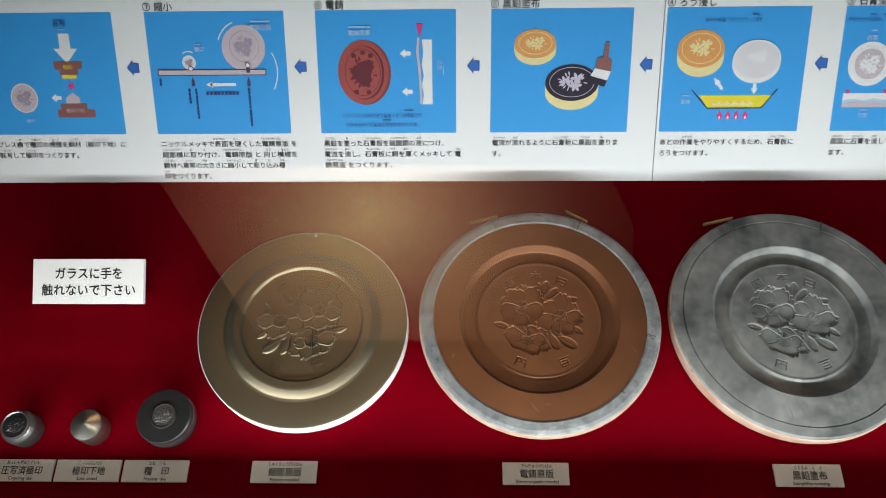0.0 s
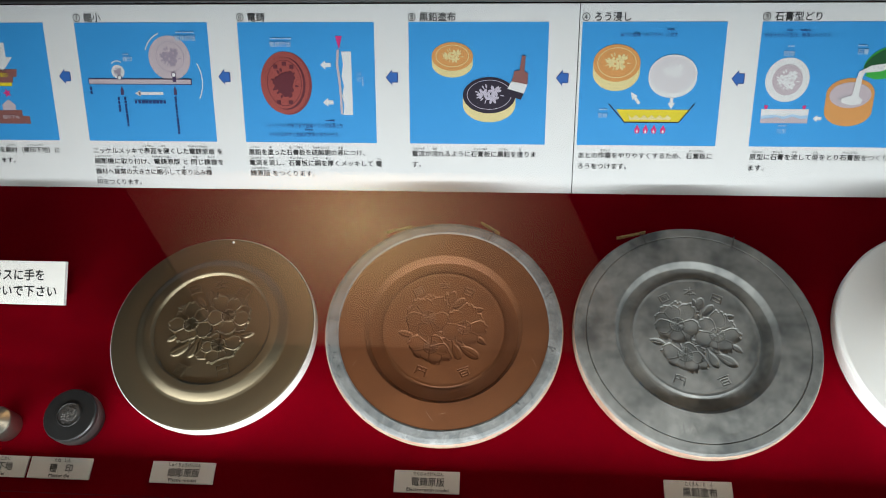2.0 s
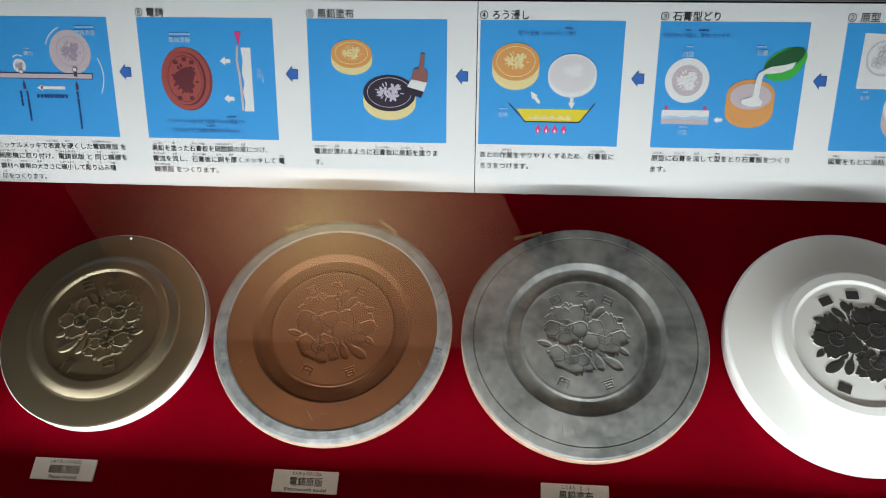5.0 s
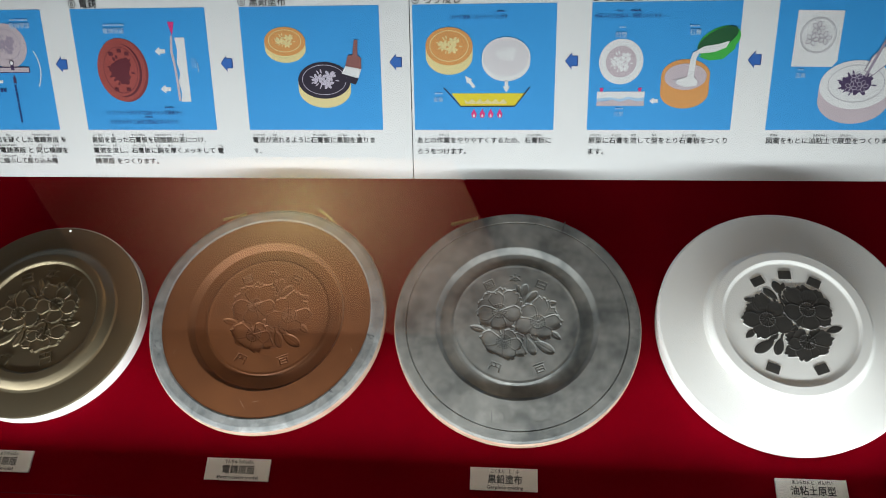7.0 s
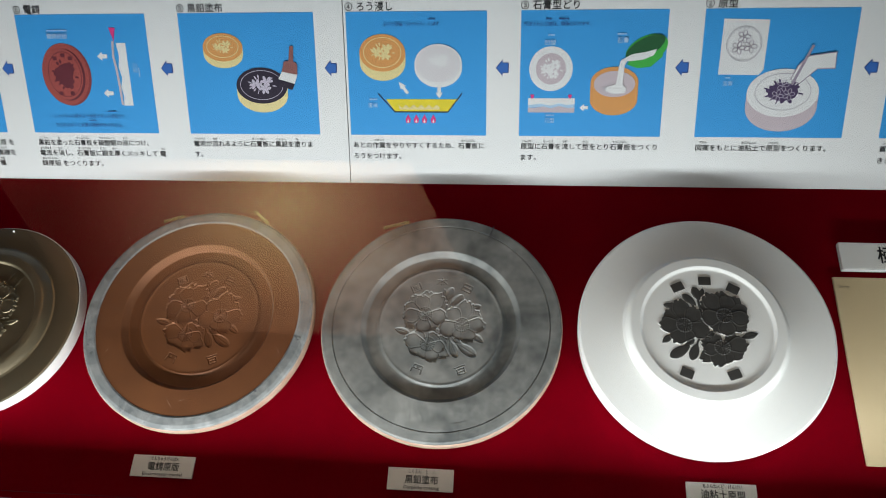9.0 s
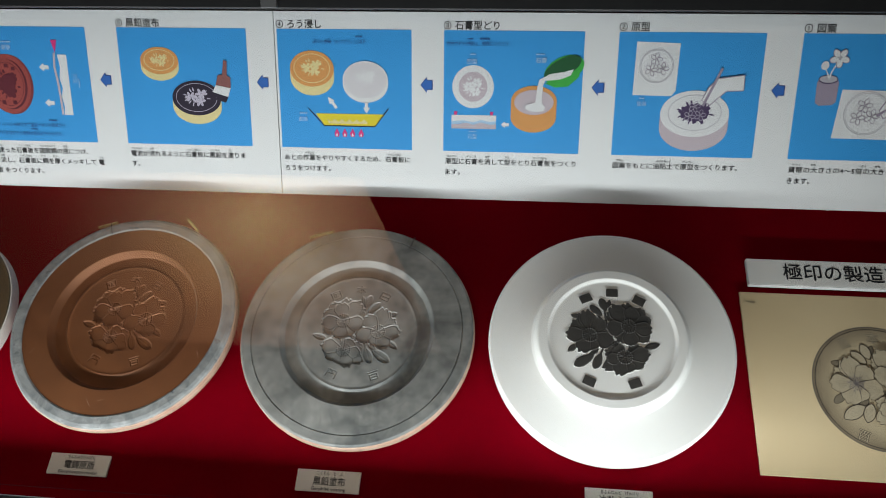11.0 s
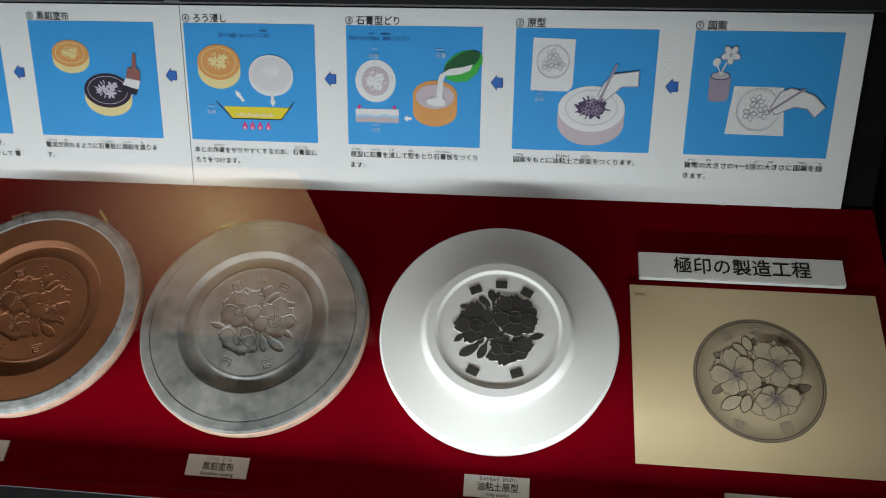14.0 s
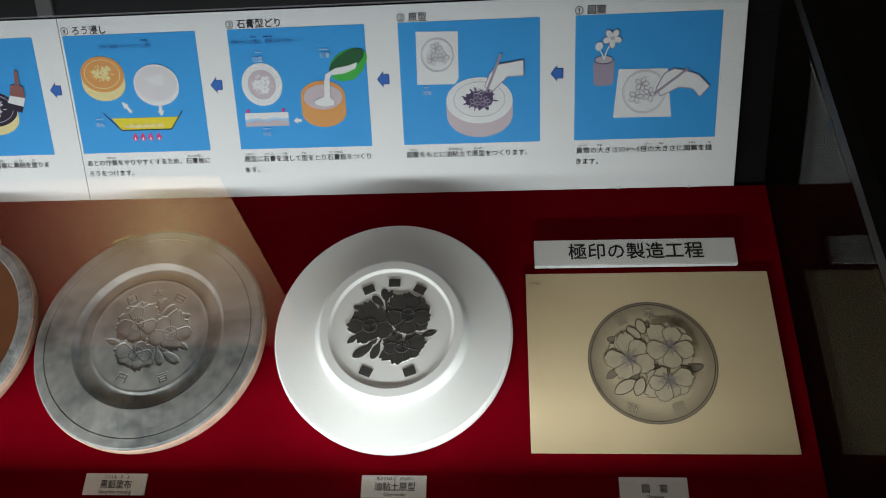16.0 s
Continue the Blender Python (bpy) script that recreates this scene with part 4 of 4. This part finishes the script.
def tube(points, radius, sides=6):
    bm = bmesh.new()
    rings = []
    for i, p in enumerate(points):
        p = Vector(p)
        d = (Vector(points[min(i + 1, len(points) - 1)]) - Vector(points[max(i - 1, 0)])).normalized()
        a = d.orthogonal().normalized()
        b = d.cross(a)
        rings.append([bm.verts.new(p + radius * (a * math.cos(2 * math.pi * k / sides) + b * math.sin(2 * math.pi * k / sides))) for k in range(sides)])
    for r, s in zip(rings, rings[1:]):
        best = min(range(sides), key=lambda o: (r[0].co - s[o].co).length)
        s[:] = s[best:] + s[:best]
        for k in range(sides):
            bm.faces.new((r[k], r[(k + 1) % sides], s[(k + 1) % sides], s[k]))
    bm.faces.new(list(reversed(rings[0])))
    bm.faces.new(rings[-1])
    bmesh.ops.recalc_face_normals(bm, faces=bm.faces[:])
    return bm


BRASS = mat("brass_wire", (0.55, 0.40, 0.16), 0.35, 0.9, grain=0.15, grain_scale=800)
CLAY_DARK = mat("dark_modelling_clay", (0.040, 0.038, 0.036), 0.42, second=(0.060, 0.056, 0.050), scale=60, grain=0.1, bump=0.08)
STRING = mat("dark_wire", (0.05, 0.05, 0.045), 0.5)


def hanging_wire(plate, angle, radius, top, long):
    """Two strands of brass wire twisted together, from over the rim back to the board."""
    c, s = math.cos(angle), math.sin(angle)
    t = Vector((-s, c, 0))
    for phase in (0, math.pi):
        pts = []
        for i in range(41):
            k = i / 40
            base = Vector((c * (radius + 0.002 + 0.009 * k), s * (radius + 0.002 + 0.009 * k), top * (0.9 - 0.55 * k))) + t * (long * (k - 0.25))
            pts.append(base + Vector((0, 0.0011 * math.sin(k * 26 + phase), 0.0011 * math.cos(k * 26 + phase))))
        part("wire_strand", tube(pts, 0.0008, 5), BRASS, plate, "twisted brass hanging wire")
    pts = [Vector((c * (radius - 0.012 + 0.0142 * k), s * (radius - 0.012 + 0.0142 * k), top + 0.0006 - (0.006 * (k - 0.8) if k > 0.8 else 0))) for k in [i / 8 for i in range(9)]]
    part("wire_loop", tube(pts, 0.0006, 5), STRING, plate, "dark wire over the rim")


# ---- plastic model, bronze coloured, raised ring ----
plate = empty("reduction_plate", on_slope(-0.1334, 0.0354), "round bronze-coloured relief plate with flower coin design", "relief plate", "coin relief plates")
h = 0.0163
part("body", lathe([(0, 0.001), (0.0935, 0.001), (0.0958, 0.004), (0.0962, h - 0.0012), (0.0958, h - 0.0002), (0.0948, h), (0.0735, h - 0.0006), (0.0712, h + 0.0002), (0.0680, h + 0.0028), (0.0645, h + 0.0047),
                    (0.0625, h + 0.0052), (0.0572, h + 0.0052), (0.0562, h + 0.0046), (0.0548, h + 0.0026), (FIELD, h + 0.0022)], 200, 0.0012, 3), GOLD, plate, smooth=True)
field_with_flowers(plate, h + 0.0022, FIELD, 0.0023, GOLD)
raise_characters(plate, h + 0.0022, FIELD, GOLD)
part("side_band", arc_bar(0.0963, 0.0972, 0.0008, h - 0.0022, 0, 2 * math.pi, 160, 4, 0.0), WHITE_CLAY, plate, "chipped white plaster side", smooth=True)
pin = bmesh.new()
bmesh.ops.create_uvsphere(pin, u_segments=12, v_segments=8, radius=0.0012)
part("pin", pin, WHITE_CLAY, plate, "tiny white pin head", pose(0.004, 0.0925, h + 0.0004))

# ---- electroformed copper in its plaster, sunk ring ----
def sunk(h, deep):
    """The stepped profile from a plate's face down to its coin field."""
    return [(0.0738, h + 0.0002), (0.0730, h - 0.0003), (0.0700, h - deep * 0.88), (0.0690, h - deep), (0.0612, h - deep), (0.0588, h - deep + 0.0006), (0.0576, h - deep + 0.0016), (0.0566, h - deep + 0.0022), (0.0554, h - deep + 0.0020), (FIELD, h - deep + 0.0018)]


plate = empty("electroform_plate", on_slope(0.0849, 0.0428), "round copper electroform with sunk flower design in grey plaster", "relief plate", "coin relief plates")
h = 0.0190
part("plaster_ring", lathe([(0.0970, h - 0.004), (0.0975, h + 0.0002), (0.0990, h + 0.0010), (0.1060, h + 0.0010), (0.1088, h + 0.0001), (0.1097, h - 0.0012), (0.1098, h - 0.0026)], 220, 0.0030, 7), GRAPHITE_RIM, plate, "mottled grey graphite-coated rim", smooth=True)
part("plaster_side", lathe([(0.1094, h - 0.0020), (0.1108, h - 0.0036), (0.1104, h - 0.0062), (0.1111, h - 0.0085), (0.1105, h - 0.0115), (0.1094, 0.0040), (0.1075, 0.0008), (0, 0.0008)], 220, 0.0022, 9), RAW_EDGE, plate, "stained pinkish plaster side", smooth=True)
part("copper_face", lathe([(0.0984, h - 0.0030), (0.0982, h - 0.0004), (0.0972, h)] + sunk(h, 0.0080), 200, 0.0016, 5), COPPER, plate, smooth=True)
field_with_flowers(plate, h - 0.0062, FIELD, -0.0014, COPPER, True, characters=True)
for a in (1.15, 1.96):
    hanging_wire(plate, a, 0.110, h, 0.024)

# ---- graphite-coated plaster ----
plate = empty("graphite_plate", on_slope(0.3157, 0.0408), "round grey graphite-coated plaster plate with sunk flower design", "relief plate", "coin relief plates")
h = 0.0195
part("body", lathe([(0, 0.0008), (0.1080, 0.0008), (0.1100, 0.0030), (0.1112, 0.0080), (0.1107, 0.0120), (0.1110, 0.0155), (0.1098, 0.0174)], 220, 0.002, 13), RAW_EDGE, plate, "bare pinkish plaster side", smooth=True)
part("coated_face", lathe([(0.1094, h - 0.0028), (0.1101, h - 0.0020), (0.1097, h - 0.0008), (0.1082, h), (0.1004, h + 0.0003), (0.1000, h - 0.0008), (0.0995, h - 0.0008), (0.0991, h + 0.0001)] + sunk(h, 0.0066), 240, 0.0016, 15), GRAPHITE, plate, smooth=True)
field_with_flowers(plate, h - 0.0048, FIELD, -0.0014, GRAPHITE, True, characters=True)
hanging_wire(plate, 1.97, 0.110, h, 0.024)
part("wire_loop", tube([(0.042 + 0.004 * k, 0.0890 + 0.0125 * k, h + 0.0008 - 0.004 * max(0, k - 0.8)) for k in [i / 6 for i in range(7)]], 0.0006, 5), STRING, plate, "dark wire over the rim")

# ---- clay model on a white plaster plate ----
plate = empty("clay_model_plate", on_slope(0.5506, 0.0404), "round white plaster plate with dark clay flower relief", "relief plate", "coin relief plates")
h = 0.0230
part("body", lathe([(0, 0.0008), (0.1075, 0.0008), (0.1100, 0.0040), (0.1108, h - 0.0040), (0.1102, h - 0.0012), (0.1085, h), (0.0745, h), (0.0718, h + 0.0005), (0.0698, h + 0.0022), (0.0680, h + 0.0066), (0.0668, h + 0.0086), (0.0655, h + 0.0095),
                    (0.0582, h + 0.0097), (0.0570, h + 0.0091), (0.0556, h + 0.0080), (FIELD, h + 0.0077)], 220), WHITE_CLAY, plate, smooth=True)
field_with_flowers(plate, h + 0.0077, FIELD, 0.0008, WHITE_CLAY, False, CLAY_DARK)
for _, x, y, turn in CHARACTERS:
    part("clay_block", box(-0.0054, 0.0054, -0.0040, 0.0040, -0.0004, 0.0007, 0.0002), CLAY_DARK, plate, "dark clay block", pose(x * FIELD, y * FIELD, h + 0.0077, 0, 0, turn))


# ---- dies ----
STEEL = mat("turned_steel", (0.46, 0.43, 0.37), 0.30, 0.95, second=(0.38, 0.35, 0.30), scale=60, grain=0.08, grain_scale=900)
DARK_STEEL = mat("dark_hardened_steel", (0.045, 0.044, 0.044), 0.36, 0.8, second=(0.07, 0.068, 0.066), scale=80, grain=0.1, grain_scale=700)
STEEL_SIDE = mat("worn_steel_side", (0.20, 0.19, 0.18), 0.38, 0.85, second=(0.13, 0.125, 0.12), scale=90, grain=0.12)


def coin_face(die, z, r, material):
    verts, quads, inner, over = relief(r * 0.86, 0.0008, False, 44, 132)
    tip = len(verts) - 1
    mesh_part("coin_face", verts, list(quads) + [[a, b, tip] for a, b in inner], material, die, "engraved coin face", Matrix.Translation((0, 0, z)))
    for _, x, y, turn in CHARACTERS:
        part("character_block", box(-0.0011, 0.0011, -0.0008, 0.0008, -0.0002, 0.0005), material, die, "", pose(x * r * 0.86, y * r * 0.86, z, 0, 0, turn))


die = empty("master_die", on_slope(-0.2440, -0.0530), "dark steel cylindrical master die with small coin face", "die", "minting dies")
part("body", lathe([(0, 0.0008), (0.0215, 0.0008), (0.0222, 0.0020), (0.0222, 0.0070), (0.0236, 0.0085), (0.0238, 0.0225), (0.0228, 0.0240), (0.0112, 0.0242), (0.0108, 0.0252), (0.0100, 0.0254), (0.0096, 0.0246)], 96), DARK_STEEL, die, smooth=True)
part("collar", lathe([(0.0237, 0.0090), (0.0240, 0.0095), (0.0240, 0.0180), (0.0237, 0.0190)], 96), STEEL_SIDE, die, "brighter turned side band", smooth=True)
coin_face(die, 0.0246, 0.0112, STEEL_SIDE)

die = empty("die_steel_blank", on_slope(-0.3110, -0.0605), "bright turned steel die blank with conical top", "die", "minting dies")
part("body", lathe([(0, 0.0008), (0.0128, 0.0008), (0.0134, 0.0018), (0.0136, 0.0210), (0.0131, 0.0222), (0.0126, 0.0225), (0.0006, 0.0268), (0, 0.0269)], 96), STEEL, die, smooth=True)

die = empty("copied_die", on_slope(-0.3720, -0.0615), "dark steel die with pressed coin face", "die", "minting dies")
part("body", lathe([(0, 0.0008), (0.0138, 0.0008), (0.0146, 0.0020), (0.0148, 0.0180), (0.0140, 0.0200), (0.0124, 0.0225), (0.0120, 0.0245), (0.0112, 0.0248), (0.0104, 0.0240)], 96), STEEL_SIDE, die, smooth=True)
coin_face(die, 0.0240, 0.0122, DARK_STEEL)


# ---- label cards ----
def label_card(u, reading, body, english, label):
    card = tagged(part("label_card", box(-0.0283, 0.0283, -0.0093, 0.0093, 0.0006, 0.0026, 0.0002), CARD, None, "", on_slope(u, -0.0955)), label, "label card", "label cards")
    for text_body, size, y, bold, w in ((reading, 0.0036, 0.0052, 0.00006, min(0.0029 * len(reading), 0.046)), (body, 0.0078, -0.0030, 0.00012, 0.0071 * len(body)), (english, 0.0038, -0.0079, 0.00008, 0.0019 * len(english))):
        if text_body:
            part("lettering", glyphs(text_body, size, w, bold, align="CENTER"), INK, card, "", pose(0.001, y, 0.0028))
    return card


for u, reading, body, english in (
        (-0.3687, "あっしゃずみこくいん", "圧写済極印", "Copying die"), (-0.3100, "こくいんしたじ", "極印下地", "Die steel"), (-0.2510, "たね　いん", "種　印", "Master die"),
        (-0.1393, "しゅくちょうげんばん", "縮彫原版", "Plastic model"), (0.0764, "でんちゅうげんばん", "電鋳原版", "Electrocastin model"), (0.3060, "こくえん　と　ふ", "黒鉛塗布", "Garphite coating"),
        (0.5560, "あぶらねんど　げんけい", "油粘土原型", "Clay model"), (0.7764, "", "図　案", "Drawing")):
    label_card(u, reading, body, english, "small white label card with black print, " + english.lower().replace("electrocastin", "electrocasting").replace("garphite", "graphite"))

# ---- notice and title ----
notice = tagged(part("notice_sign", box(-0.0535, 0.0535, -0.0215, 0.0215, 0, 0.005, 0.0003), CARD, None, "", on_slope(-0.3430, 0.0800, 0.0135) @ pose(0, 0, 0, 25)), "white notice card in black print asking not to touch", "sign")
for body, y, w in (("ガラスに手を", 0.0032, 0.064), ("触れないで下さい", -0.0125, 0.090)):
    part("lettering", glyphs(body, 0.0118, w, 0.0002, align="CENTER"), INK, notice, "", pose(0.0005, y, 0.0052))
part("prop", box(-0.012, 0.012, -0.004, 0.004, -0.0200, -0.0002, 0.0005), CARD_EDGE, notice, "foam block behind the card")
title = tagged(part("title_sign", box(-0.0960, 0.0960, -0.0135, 0.0135, 0.0004, 0.0062, 0.0003), CARD, None, "", on_slope(0.7800, 0.1255, 0.0008)), "long white foam title card with black print", "sign")
part("lettering", glyphs("極印の製造工程", 0.0185, 0.128, 0.0002, align="CENTER"), INK, title, "", pose(0.001, -0.0062, 0.0064))
part("lower_edge", box(-0.0958, 0.0958, -0.0142, -0.0136, 0.0004, 0.0060), CARD_EDGE, title, "pale foam edge")

# ---- the drawing on its board ----
PAPER = mat("aged_drawing_board", (0.80, 0.635, 0.39), 0.5, second=(0.66, 0.515, 0.295), scale=11, amount=0.55, grain=0.05, grain_scale=600)
PAPER_EDGE = mat("board_edge", (0.62, 0.58, 0.48), 0.8, grain=0.05)
COIN_TONE = mat("pencil_shading", (0.165, 0.125, 0.08), 0.6, second=(0.33, 0.26, 0.165), scale=24, amount=0.3, grain=0.06, grain_scale=700)
nt = COIN_TONE.node_tree
ball, place, shade, blend = (nt.nodes.new(k) for k in ("ShaderNodeTexGradient", "ShaderNodeMapping", "ShaderNodeValToRGB", "ShaderNodeMix"))
ball.gradient_type, blend.data_type = "SPHERICAL", "RGBA"
place.inputs["Location"].default_value, place.inputs["Scale"].default_value = (-0.03, 0.0, 0), (15.0, 14.5, 0.0)
nt.links.new(next(n for n in nt.nodes if n.type == "TEX_COORD").outputs["Object"], place.inputs["Vector"])
nt.links.new(place.outputs["Vector"], ball.inputs["Vector"])
shade.color_ramp.elements[0].position, shade.color_ramp.elements[1].position = 0.14, 0.42
nt.links.new(ball.outputs["Fac"], shade.inputs[0])
nt.links.new(shade.outputs[0], blend.inputs[0])
nt.links.new(nt.nodes["Principled BSDF"].inputs["Base Color"].links[0].from_socket, blend.inputs[6])
blend.inputs[7].default_value = (0.54, 0.44, 0.28, 1)
nt.links.new(blend.outputs[2], nt.nodes["Principled BSDF"].inputs["Base Color"])
PETAL = mat("pale_wash_petal", (0.58, 0.49, 0.335), 0.6, second=(0.46, 0.385, 0.26), scale=70, amount=0.5, grain=0.05)
PENCIL = mat("pencil_line", (0.070, 0.055, 0.042), 0.6)
PENCIL_SOFT = mat("soft_pencil_line", (0.17, 0.14, 0.11), 0.6)
LEAF_TONE = mat("shaded_leaf", (0.20, 0.165, 0.115), 0.6, second=(0.27, 0.225, 0.155), scale=120)
STAMEN = mat("grey_pencil", (0.27, 0.235, 0.215), 0.6)
drawing = tagged(part("coin_drawing", box(-0.1135, 0.1135, -0.0855, 0.0855, 0.0004, 0.0030, 0.0003), PAPER, None, "", on_slope(0.7884, 0.0190, 0.0006)), "coin design drawn on a tan board", "drawing")
COIN = Matrix.Translation((-0.0018, -0.0030, 0.0031))
CR = 0.0572


def flat_shape(name, pts, z, material, outline=0.0, line=None, m=COIN):
    bm = bmesh.new()
    f = bm.faces.new([bm.verts.new((x * CR, y * CR, z)) for x, y in pts])
    f.normal_update()
    if f.normal.z < 0:
        f.normal_flip()
    part(name, bm, material, drawing, "", m)
    if outline:
        n = len(pts)
        bm = bmesh.new()
        q = [Vector((x * CR, y * CR)) for x, y in pts]
        left, right = [], []
        for i in range(n):
            d = (q[(i + 1) % n] - q[i - 1]).normalized()
            o = Vector((-d.y, d.x)) * outline / 2
            left.append(bm.verts.new((*(q[i] + o), z + 0.00004)))
            right.append(bm.verts.new((*(q[i] - o), z + 0.00004)))
        for i in range(n):
            j = (i + 1) % n
            f = bm.faces.new((left[i], left[j], right[j], right[i]))
            f.normal_update()
            if f.normal.z < 0:
                f.normal_flip()
        part("outline", bm, line or PENCIL, drawing, "", m)


def circle(r, n=120):
    return [(r * math.cos(2 * math.pi * i / n), r * math.sin(2 * math.pi * i / n)) for i in range(n)]


flat_shape("coin_ground", circle(1.0), 0.0, COIN_TONE, 0.0011, PENCIL_SOFT)
flat_shape("coin_field", circle(0.962), 0.00008, COIN_TONE, 0.0008, PENCIL)


def drop_shape(centre, length, width, turn, n=20, pointed=True):
    out = []
    for i in range(n):
        a = 2 * math.pi * i / n
        u = math.cos(a)
        w = math.copysign(abs(math.sin(a)) ** (1.5 if pointed else 0.9), math.sin(a)) * width / length
        out.append((centre[0] + length * (u * math.cos(turn) - w * math.sin(turn)), centre[1] + length * (u * math.sin(turn) + w * math.cos(turn))))
    return out


def petal_shape(heart, turn, length, width, seed, n=26):
    """A notched petal, base at the flower's heart."""
    c, s = math.cos(math.radians(turn)), math.sin(math.radians(turn))
    side = []
    for i in range(n + 1):
        k = 0.04 + 0.96 * math.sin(math.pi / 2 * i / n)
        side.append((k, float(petal_half(np.float64(k)))))
    out = [(k, w) for k, w in side[:-1]] + [(1.0, 0.0)] + [(k, -w) for k, w in reversed(side[:-1])]
    pts = []
    for k, w in out:
        tip = length * (1 - (0.085 * math.exp(-((w - 0.12) / 0.13) ** 2) + 0.045 * math.exp(-((w + 0.42) / 0.10) ** 2)) * (k > 0.7) + 0.02 * math.cos(w * 9 + seed))
        pts.append((heart[0] + k * tip * c - w * width * s, heart[1] + k * tip * s + w * width * c))
    return pts


z = 0.00016
for leaf in LEAVES:
    flat_shape("leaf", drop_shape(*leaf), z, LEAF_TONE, 0.0005)
    z += 0.00005
for (c, length, width, turn) in BUDS:
    flat_shape("bud", drop_shape(c, length * 1.05, width * 1.15, turn, 18, True), z, PETAL, 0.0007)
    z += 0.00010
for n, (c, petals) in enumerate(BLOSSOMS):
    for k, (turn, length, width) in enumerate(petals):
        flat_shape("petal", petal_shape(c, turn, length, width * 1.02, k + n), z, PETAL, 0.00045)
        z += 0.00006
        a = math.radians(turn)
        for bend in (-0.22, 0.0, 0.20):
            p0 = (c[0] + length * 0.36 * math.cos(a + bend), c[1] + length * 0.36 * math.sin(a + bend))
            p1 = (c[0] + length * 0.66 * math.cos(a + bend * 0.9), c[1] + length * 0.66 * math.sin(a + bend * 0.9))
            o = (-(p1[1] - p0[1]) * 0.02, (p1[0] - p0[0]) * 0.02)
            flat_shape("vein", [(p0[0] + o[0], p0[1] + o[1]), (p0[0] - o[0], p0[1] - o[1]), p1], z, PENCIL_SOFT)
        z += 0.00003
    for k in range(19):
        a = 2 * math.pi * k / 19 + n
        r = 0.125 if k % 2 else 0.095
        p1 = (c[0] + r * math.cos(a), c[1] + r * math.sin(a))
        o = (-math.sin(a) * 0.005, math.cos(a) * 0.005)
        flat_shape("stamen", [(c[0] + o[0], c[1] + o[1]), (c[0] - o[0], c[1] - o[1]), (p1[0] - o[0], p1[1] - o[1]), (p1[0] + o[0], p1[1] + o[1])], z, STAMEN)
        flat_shape("anther", [(p1[0] + 0.015 * math.cos(t), p1[1] + 0.015 * math.sin(t)) for t in (0, 1.05, 2.1, 3.14, 4.2, 5.25)], z + 0.00003, STAMEN)
    z += 0.00008
for body, x, y, turn in CHARACTERS:
    for bold, tone, dz in ((0.0005, PENCIL, 0.00016), (0.0, PETAL, 0.00026)):
        bm = glyphs(body, 0.0110, None, bold, align="CENTER")
        c = sum(v.co.y for v in bm.verts) / max(1, len(bm.verts))
        for v in bm.verts:
            v.co.y -= c
        part("character", bm, tone, drawing, "", COIN @ pose(x * CR, y * CR, dz, 0, 0, turn))
part("lettering", glyphs("Design", 0.0042, 0.0098), PENCIL_SOFT, drawing, "", pose(-0.1095, 0.0745, 0.0032))

# small fittings of the case
part("join_clip", box(0.206, 0.222, 0.7175, 0.7220, 1.4285, 1.4460, 0.0008), mat("grey_clip", (0.10, 0.10, 0.10), 0.5, bump=0.1), case, "small grey clip on the top frame")

for panel, xs in ((panel_a, (-0.418, -0.353, 0.060)), (panel_b, (0.262, 0.772, 0.842))):
    for x in xs:
        part("foot_clip", box(x - 0.0012, x + 0.0012, PY - 0.0012, PY - 0.0001, 1.2378, 1.2400, 0.0003), CARD_EDGE, panel, "tiny clear clip")


def scratches(plate, spots, z, material, seed):
    """Fine tapered nicks and hairlines in a face: (radius, angle, length, turn)."""
    rnd = random.Random(seed)
    for r, a, length, turn in spots:
        x, y, n = r * math.cos(a), r * math.sin(a), 7
        up, down = [], []
        bm = bmesh.new()
        for i in range(n):
            k = i / (n - 1)
            bend = rnd.uniform(-0.0004, 0.0004)
            px, py = x + (k - 0.5) * length * math.cos(turn) - bend * math.sin(turn), y + (k - 0.5) * length * math.sin(turn) + bend * math.cos(turn)
            w = 0.00020 * math.sin(math.pi * (0.08 + 0.84 * k))
            up.append(bm.verts.new((px - w * math.sin(turn), py + w * math.cos(turn), z)))
            down.append(bm.verts.new((px + w * math.sin(turn), py - w * math.cos(turn), z)))
        for i in range(n - 1):
            bm.faces.new((down[i], down[i + 1], up[i + 1], up[i]))
        part("scratch", bm, material, plate)


PALE_NICK = mat("pale_nick", (0.36, 0.22, 0.15), 0.6, grain=0.1)
DARK_NICK = mat("dark_hairline", (0.085, 0.087, 0.085), 0.6, grain=0.1)
copper_plate = next(o for o in bpy.data.objects if o.name == "electroform_plate")
graphite_plate = next(o for o in bpy.data.objects if o.name == "graphite_plate")
scratches(copper_plate, ((0.086, 4.62, 0.012, 2.2), (0.083, 4.75, 0.007, 0.4), (0.090, 5.9, 0.008, 1.9), (0.085, 1.62, 0.010, 1.5), (0.094, 1.12, 0.007, 2.6), (0.088, 3.6, 0.006, 1.0)), 0.0193, PALE_NICK, 5)
scratches(graphite_plate, ((0.089, 4.60, 0.016, 1.9), (0.086, 4.72, 0.014, 1.2), (0.090, 4.48, 0.012, 1.6), (0.093, 4.95, 0.018, 0.2), (0.086, 5.35, 0.010, 0.8), (0.090, 3.7, 0.011, 2.3), (0.085, 0.4, 0.009, 1.3), (0.088, 2.4, 0.012, 0.9)), 0.0199, DARK_NICK, 6)
